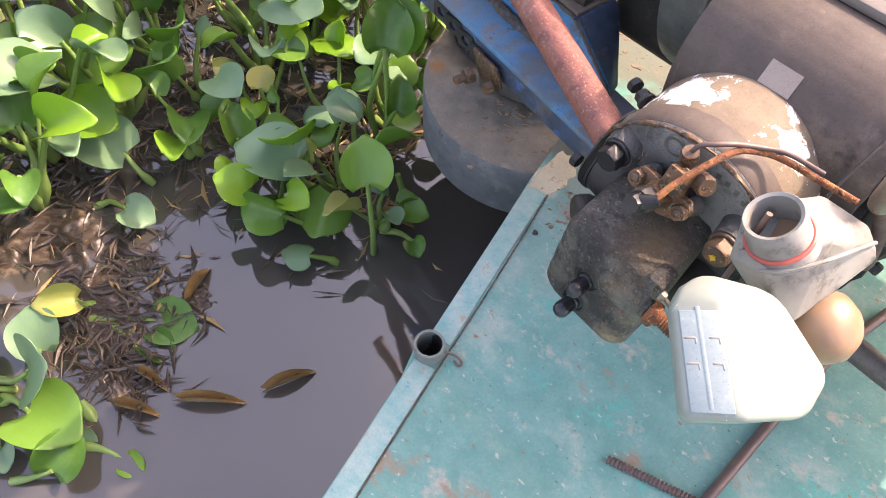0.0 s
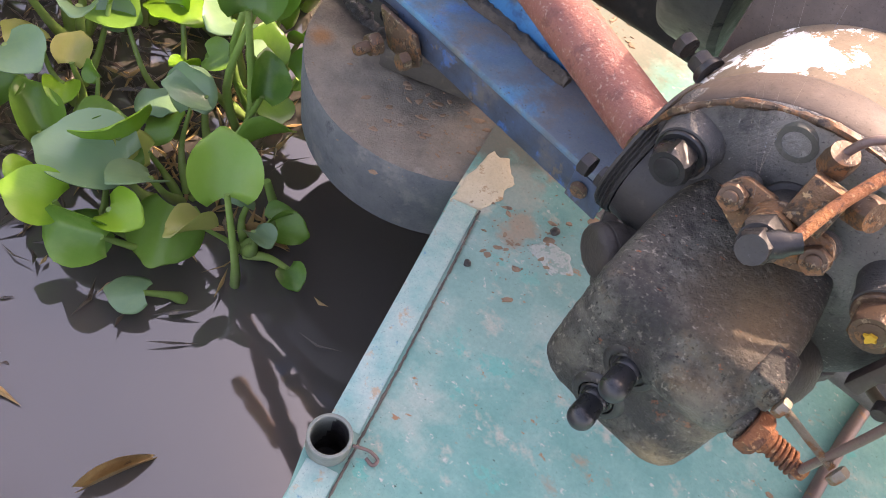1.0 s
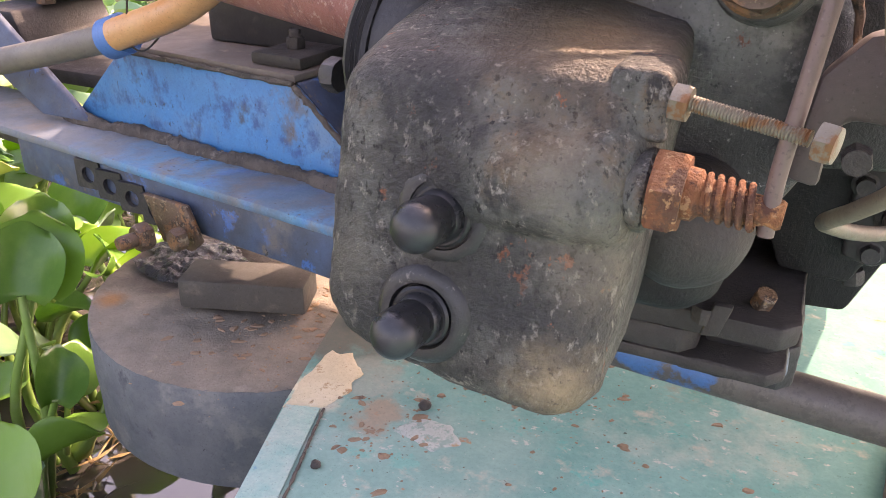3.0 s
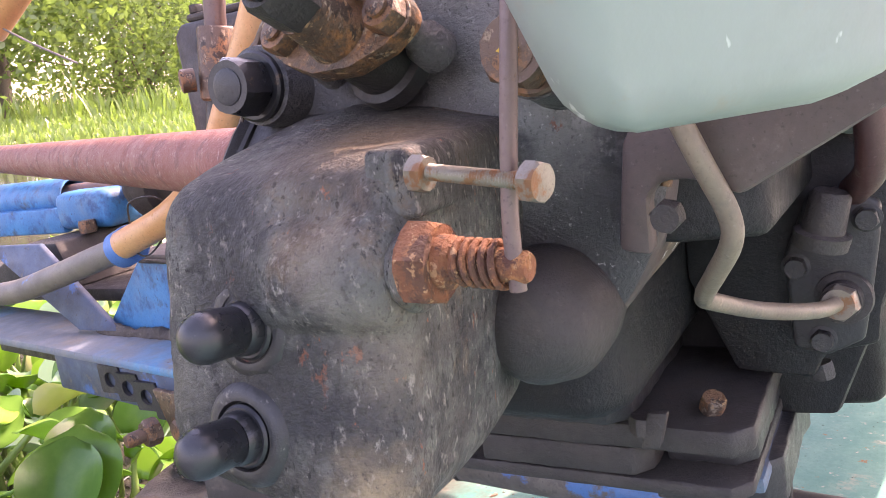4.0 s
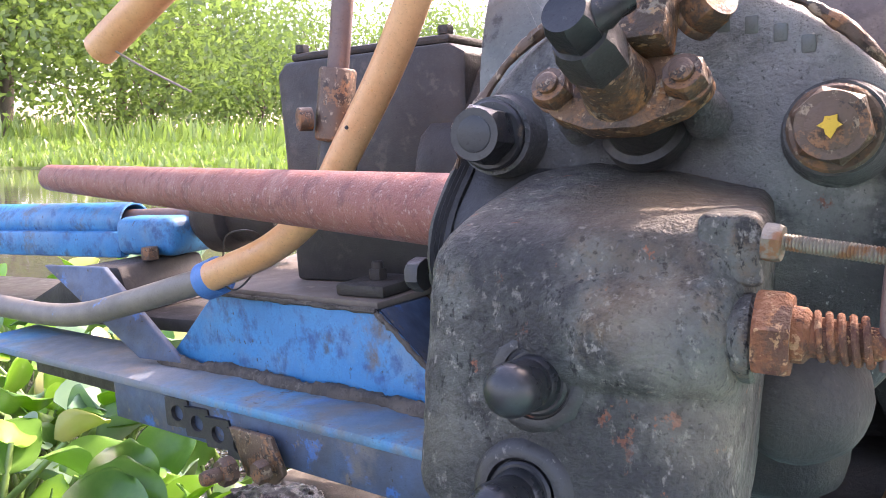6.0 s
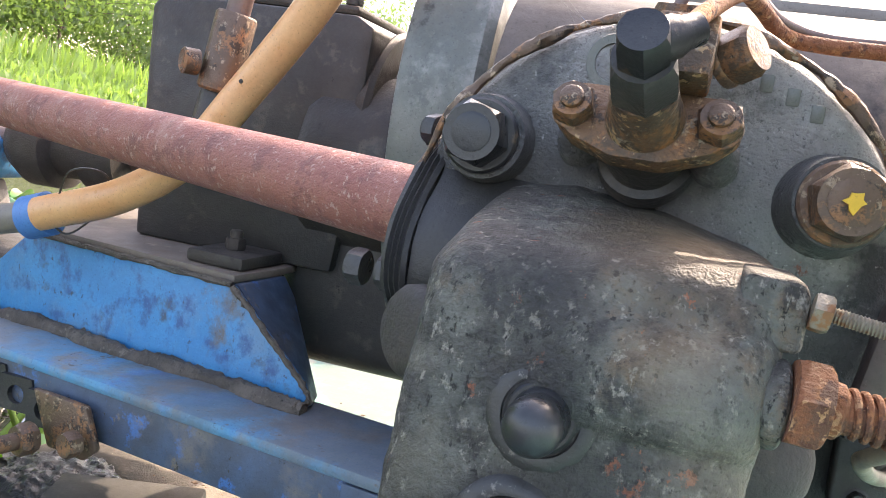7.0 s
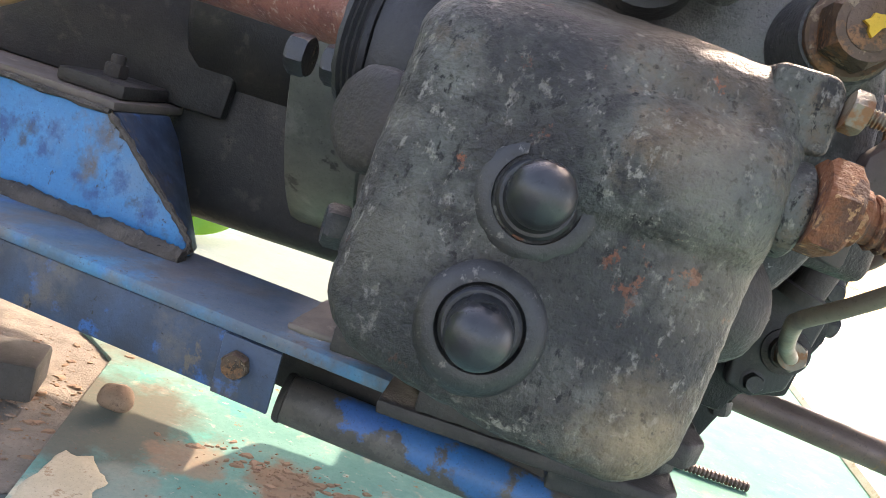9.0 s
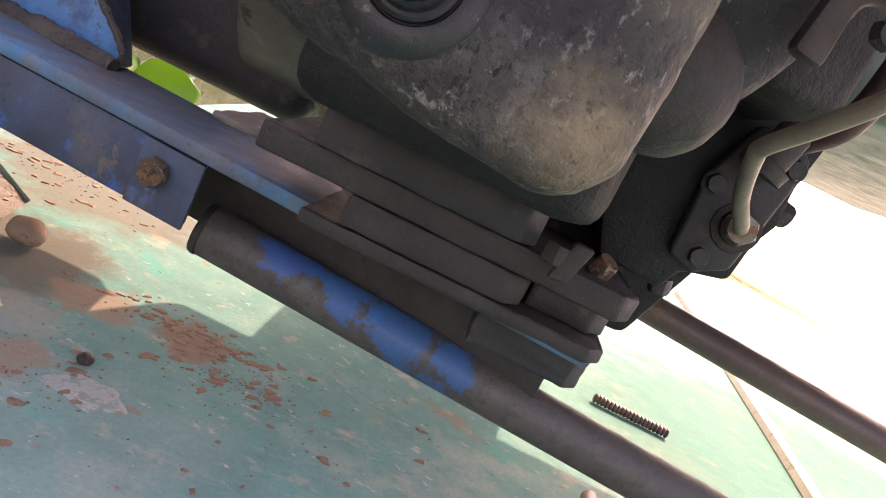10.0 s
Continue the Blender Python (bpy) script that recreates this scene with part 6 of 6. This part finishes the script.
for i, (at, toward, face, size, k, mat, root) in enumerate(NEAR):
    p = flat_world(*at)
    r = flat_world(root[0], root[1], 0)
    pl = thing("water_hyacinth", (r.x, r.y, WZ + 0.001), "green water hyacinth leaf on a thick stalk above the water", "water plant", "water hyacinths", "", False)
    stalk(pl, (r.x, r.y, WZ + 0.001), p, 0.0065, (0.1, 0.8, 0.3)[i % 3], 900 + i)
    blade(pl, k, mat, p, HEEL.to_3x3() @ Vector(toward), HEEL.to_3x3() @ Vector(face), size * 0.74)

rnd = random.Random(11)
PLANTS = []
tries = 0
while len(PLANTS) < 190 and tries < 6000:
    tries += 1
    x, y = rnd.uniform(-2.5, -0.50), rnd.uniform(-0.4, 2.3)
    open_water = ((x + 0.50) / 0.30) ** 2 + ((y - 0.12) / 0.36) ** 2 < 1
    mud = ((x + 0.78) / 0.22) ** 2 + ((y - 0.08) / 0.24) ** 2 < 1
    drum_near = (x - DC.x) ** 2 + (y - DC.y) ** 2 < (DR + 0.07) ** 2
    under = x > -0.66 - 0.10 * math.sin(5 * y) and y > 0.55
    if open_water or mud or drum_near or under or x > -0.60 - 0.25 * max(0, 0.35 - y) / 0.35:
        continue
    if y > 0.95 and x > -0.95:
        continue
    far = math.hypot(x + 0.6, y - 0.4)
    if any((x - a) ** 2 + (y - b) ** 2 < 0.0075 + 0.006 * far for a, b in PLANTS):
        continue
    PLANTS.append((x, y))
    near = far < 0.45
    hyacinth((x, y), rnd.randint(4, 6) if not near else rnd.randint(3, 4), rnd.uniform(0.13, 0.20) * (0.75 if near else 1.0 + 0.25 * min(far, 1)), 100 + len(PLANTS), 0.6, None, 0.85 if near else 1.05)

# upright fresh stalks beside the drum
for i, (x, y) in enumerate(((-0.735, 0.60), (-0.725, 0.585), (-0.60, 0.520), (-0.745, 0.64))):
    p = flat_world(x, y, 0)
    pl = thing("water_hyacinth", (p.x, p.y, WZ + 0.001), "upright green water hyacinth stalk beside the drum", "water plant", "water hyacinths", "", False)
    top_ = Vector((p.x - 0.01 * i, p.y + 0.01, WZ + (0.10 if i == 2 else 0.26)))
    stalk(pl, (p.x, p.y, WZ + 0.001), top_, 0.009 if i == 2 else 0.0075, 0.0, 700 + i)
    if i != 2:
        blade(pl, i, M_LEAF, top_, (-0.4, 0.5, 0.8), (0.5, -0.4, 0.6), 0.9)

# rotting mat of roots and dead leaves
def litter(c, sx, sy, n, seed, zr):
    r = random.Random(seed)
    bm = bmesh.new()
    for _ in range(n):
        x, y = c[0] + r.gauss(0, sx), c[1] + r.gauss(0, sy)
        if x > -0.44 or (x - DC.x) ** 2 + (y - DC.y) ** 2 < (DR + 0.02) ** 2:
            continue
        a, L, w = r.uniform(0, 6.28), r.uniform(0.015, 0.07), r.uniform(0.0012, 0.0045)
        z = WZ + r.uniform(0.0, zr)
        d, s = Vector((math.cos(a), math.sin(a), r.uniform(-0.15, 0.25))), Vector((-math.sin(a), math.cos(a), 0))
        p = Vector((x, y, z))
        q = p + d * L * 0.5 + s * L * r.uniform(-0.15, 0.15)
        e = p + d * L
        vs = [bm.verts.new(v) for v in (p, q - s * w, e, q + s * w)]
        up = bm.verts.new(q + Vector((0, 0, w * 0.8)))
        for i in range(4):
            bm.faces.new((vs[i], vs[(i + 1) % 4], up))
    return bm


for c, sx, sy, n, s, m in (((-0.76, 0.06), 0.055, 0.055, 230, 1, M_MUCK), ((-0.66, 0.01), 0.035, 0.025, 90, 9, M_MUCK), ((-1.02, 0.10), 0.10, 0.14, 420, 2, M_MUCK), ((-1.05, 0.50), 0.16, 0.20, 700, 3, M_MUCK), ((-0.76, 0.60), 0.08, 0.08, 160, 4, M_DEAD),
                        ((-0.80, 0.10), 0.06, 0.06, 14, 5, M_DEAD), ((-1.5, 0.9), 0.5, 0.5, 900, 6, M_MUCK), ((-1.2, 0.4), 0.3, 0.3, 200, 7, M_DEAD)):
    tagged(part("plant_litter", litter(c, sx, sy, n, s, 0.012), m, None, "", 60, False), "brown rotting roots and dead stalks floating on the water", "plant litter", "plant litter", "stuff")


def muck(c, rx, ry, seed):
    """A lumpy raft of mud and rotten roots with a ragged edge, lying in the water."""
    bm = bmesh.new()
    bmesh.ops.create_grid(bm, x_segments=70, y_segments=70, size=1)
    for v in bm.verts:
        x, y = v.co.x, v.co.y
        q = Vector((c[0] + rx * x, c[1] + ry * y, seed))
        h = 0.85 - math.hypot(x, y) + 0.55 * noise.noise(q * 14) + 0.25 * noise.noise(q * 40)
        v.co = Vector((q.x, q.y, WZ - 0.006 + 0.016 * max(-1.0, min(h, 0.7)) + 0.006 * noise.noise(q * 75) + 0.004 * noise.noise(q * 180)))
    bmesh.ops.delete(bm, geom=[v for v in bm.verts if v.co.z < WZ - 0.012], context="VERTS")
    return bm


for i, (c, rx, ry) in enumerate((((-0.775, 0.045), 0.13, 0.11), ((-0.655, 0.0), 0.08, 0.05), ((-0.93, 0.05), 0.14, 0.14), ((-0.70, 0.17), 0.06, 0.05))):
    tagged(part("mud_raft", muck(c, rx, ry, 3.0 * i), M_MUCK, None, "", 60, False), "wet brown raft of mud and rotten roots in the water", "mud", "mud rafts", "stuff")
for i, (x, y, a, L) in enumerate(((-0.560, 0.055, 0.80, 0.105), (-0.492, 0.160, 1.25, 0.085), (-0.640, 0.03, 0.3, 0.06), (-0.615, -0.02, 0.6, 0.07), (-0.70, 0.16, 2.0, 0.07), (-0.62, 0.50, 0.5, 0.07))):
    me = LEAVES[3].copy()
    me.materials.append(M_DEAD)
    ob = new("dead_leaf", me)
    ob.matrix_world = Matrix.Translation((x, y, WZ + 0.005)) @ Matrix.Rotation(a - 1.57, 4, "Z") @ Matrix.Diagonal((0.17, L / 0.1, 0.6, 1))
    tagged(ob, "curled yellow-brown dead leaf floating on the water", "dead leaf", "dead leaves")

# far bank
VIEW = Vector((-0.62, 0.78, 0)).normalized()
ACROSS = Vector((VIEW.y, -VIEW.x, 0))


def bank_point(d, s, z):
    return VIEW * d * 2.4 + ACROSS * s * 2.4 + Vector((0, 0, z))


bk = bmesh.new()
grid = []
for j, (d, z) in enumerate(((7.6, -0.6), (8.0, -0.26), (8.6, -0.02), (10, 0.18), (16, 0.4), (60, 0.8), (280, 1.5))):
    grid.append([bk.verts.new(bank_point(d + 0.8 * noise.noise(Vector((s * 0.3, j, 0))) + 0.012 * s * s * (d < 20), s * (1 if d < 30 else 5), z)) for s in range(-26, 27)])
for a, b in zip(grid, grid[1:]):
    for i in range(len(a) - 1):
        bk.faces.new((a[i], a[i + 1], b[i + 1], b[i]))
tagged(part("bank", bk, M_BANK, None, "", 60, False), "low grassy river bank across the water", "ground", kind="structure")


def grass(n, d0, d1, s0, s1, h0, h1, seed):
    r = random.Random(seed)
    vs, fs = [], []
    for _ in range(n):
        d, s = r.uniform(d0, d1), r.uniform(s0, s1)
        z = -0.25 + 0.45 * min(1, max(0, (d - 8.0 - 0.012 * s * s) / 2.0))
        p = bank_point(d + 0.012 * s * s, s, z)
        h, w, a = r.uniform(h0, h1), r.uniform(0.02, 0.07), r.uniform(0, 3.14)
        sd = Vector((math.cos(a), math.sin(a), 0)) * w
        tip = p + Vector((r.uniform(-0.4, 0.4) * h, r.uniform(-0.4, 0.4) * h, h))
        mid = p.lerp(tip, 0.5) + Vector((0, 0, 0.1 * h))
        k = len(vs)
        vs += [p - sd * 0.6, p + sd * 0.6, mid + sd, mid - sd, tip]
        fs += [(k, k + 1, k + 2, k + 3), (k + 3, k + 2, k + 4)]
    me = bpy.data.meshes.new("bank_grass")
    me.from_pydata(vs, [], fs)
    me.materials.append(M_GRASS)
    return tagged(new("bank_grass", me), "bright green grass and floating weeds along the bank", "grass", kind="stuff")


grass(26000, 7.9, 10.5, -12, 12, 0.08, 0.34, 3)
grass(9000, 10, 14, -14, 14, 0.3, 1.1, 4)


def tree(d, s, height, crown, seed, leaves=1500, low=0.35):
    r = random.Random(seed)
    b = bank_point(d, s, 0.1)
    tr = thing("tree", b, "tall leafy tree on the far river bank", "tree", "bank trees", "", False)
    lean = Vector((r.uniform(-0.1, 0.1), r.uniform(-0.1, 0.1), 1))
    bms = [sweep([b, b + lean * height * 0.35, b + lean * height * 0.75], lambda t: 0.018 * height * (1 - 0.75 * t), 8, 4)]
    tips = []
    for i in range(16):
        st = b + lean * height * r.uniform(low, 0.72)
        a = r.uniform(0, 6.28)
        e = st + Vector((math.cos(a), math.sin(a), r.uniform(0.2, 0.9))) * crown * r.uniform(0.5, 1.0)
        tips += [e, st.lerp(e, 0.6)]
        bms.append(sweep([st, st.lerp(e, 0.5) + Vector((0, 0, 0.05 * height)), e], lambda t: 0.006 * height * (1 - 0.8 * t), 6, 3))
    tips.append(b + lean * height * 0.85)
    part("trunk", merge(*bms), M_BARK, tr, "", 60, False)
    vs, fs = [], []
    for _ in range(leaves):
        c = r.choice(tips)
        p = c + Vector((r.gauss(0, 1), r.gauss(0, 1), r.gauss(0, 0.8))) * crown * 0.24
        u = Vector((r.gauss(0, 1), r.gauss(0, 1), r.gauss(0, 1))).normalized()
        w = u.orthogonal().normalized()
        L = r.uniform(0.12, 0.30) * (0.7 + height / 25)
        k = len(vs)
        vs += [p, p + u * L * 0.5 + w * L * 0.25, p + u * L, p + u * L * 0.5 - w * L * 0.25]
        fs.append((k, k + 1, k + 2, k + 3))
    me = bpy.data.meshes.new("crown")
    me.from_pydata([v - b for v in vs], [], fs)
    me.materials.append(M_TREELEAF)
    cr = new("crown", me)
    cr.parent = tr
    return tr


for i, (d, s, h, c) in enumerate(((10.5, -8.5, 6.5, 1.9), (11.0, -6.6, 7.0, 2.0), (10.2, -5.2, 6.2, 1.7), (11.5, -4.0, 6.0, 1.8), (13.0, -2.4, 4.2, 1.6), (14.0, -0.8, 3.4, 1.5), (15.0, 1.0, 3.6, 1.5), (15.0, 3.2, 4.2, 1.6),
                                  (14.0, 5.2, 3.8, 1.5), (12.5, -10.5, 6.5, 2.0), (17.0, 7.5, 4.5, 1.9), (12.6, -7.6, 7.5, 2.2), (15.0, -5.6, 7.5, 2.4), (14.5, -9.6, 7.5, 2.4), (15.5, -3.4, 6.5, 2.2), (15.5, -7.4, 8.0, 2.5), (16.5, -1.6, 4.6, 1.9), (16.0, 0.2, 4.4, 1.9), (16.8, 2.2, 4.6, 1.9), (16.5, 4.4, 4.8, 2.0))):
    tree(d, s, h * (2.3 if s < -3 else 1.35), c * (2.9 if s < -3 else 2.3), 50 + i, 15000 if s < -3 else 8000, 0.06)

# the boat lies heeled
for ob in BOAT:
    ob.matrix_basis = HEEL @ Matrix.Translation(MOVES.get(ob, Vector())) @ ob.matrix_basis
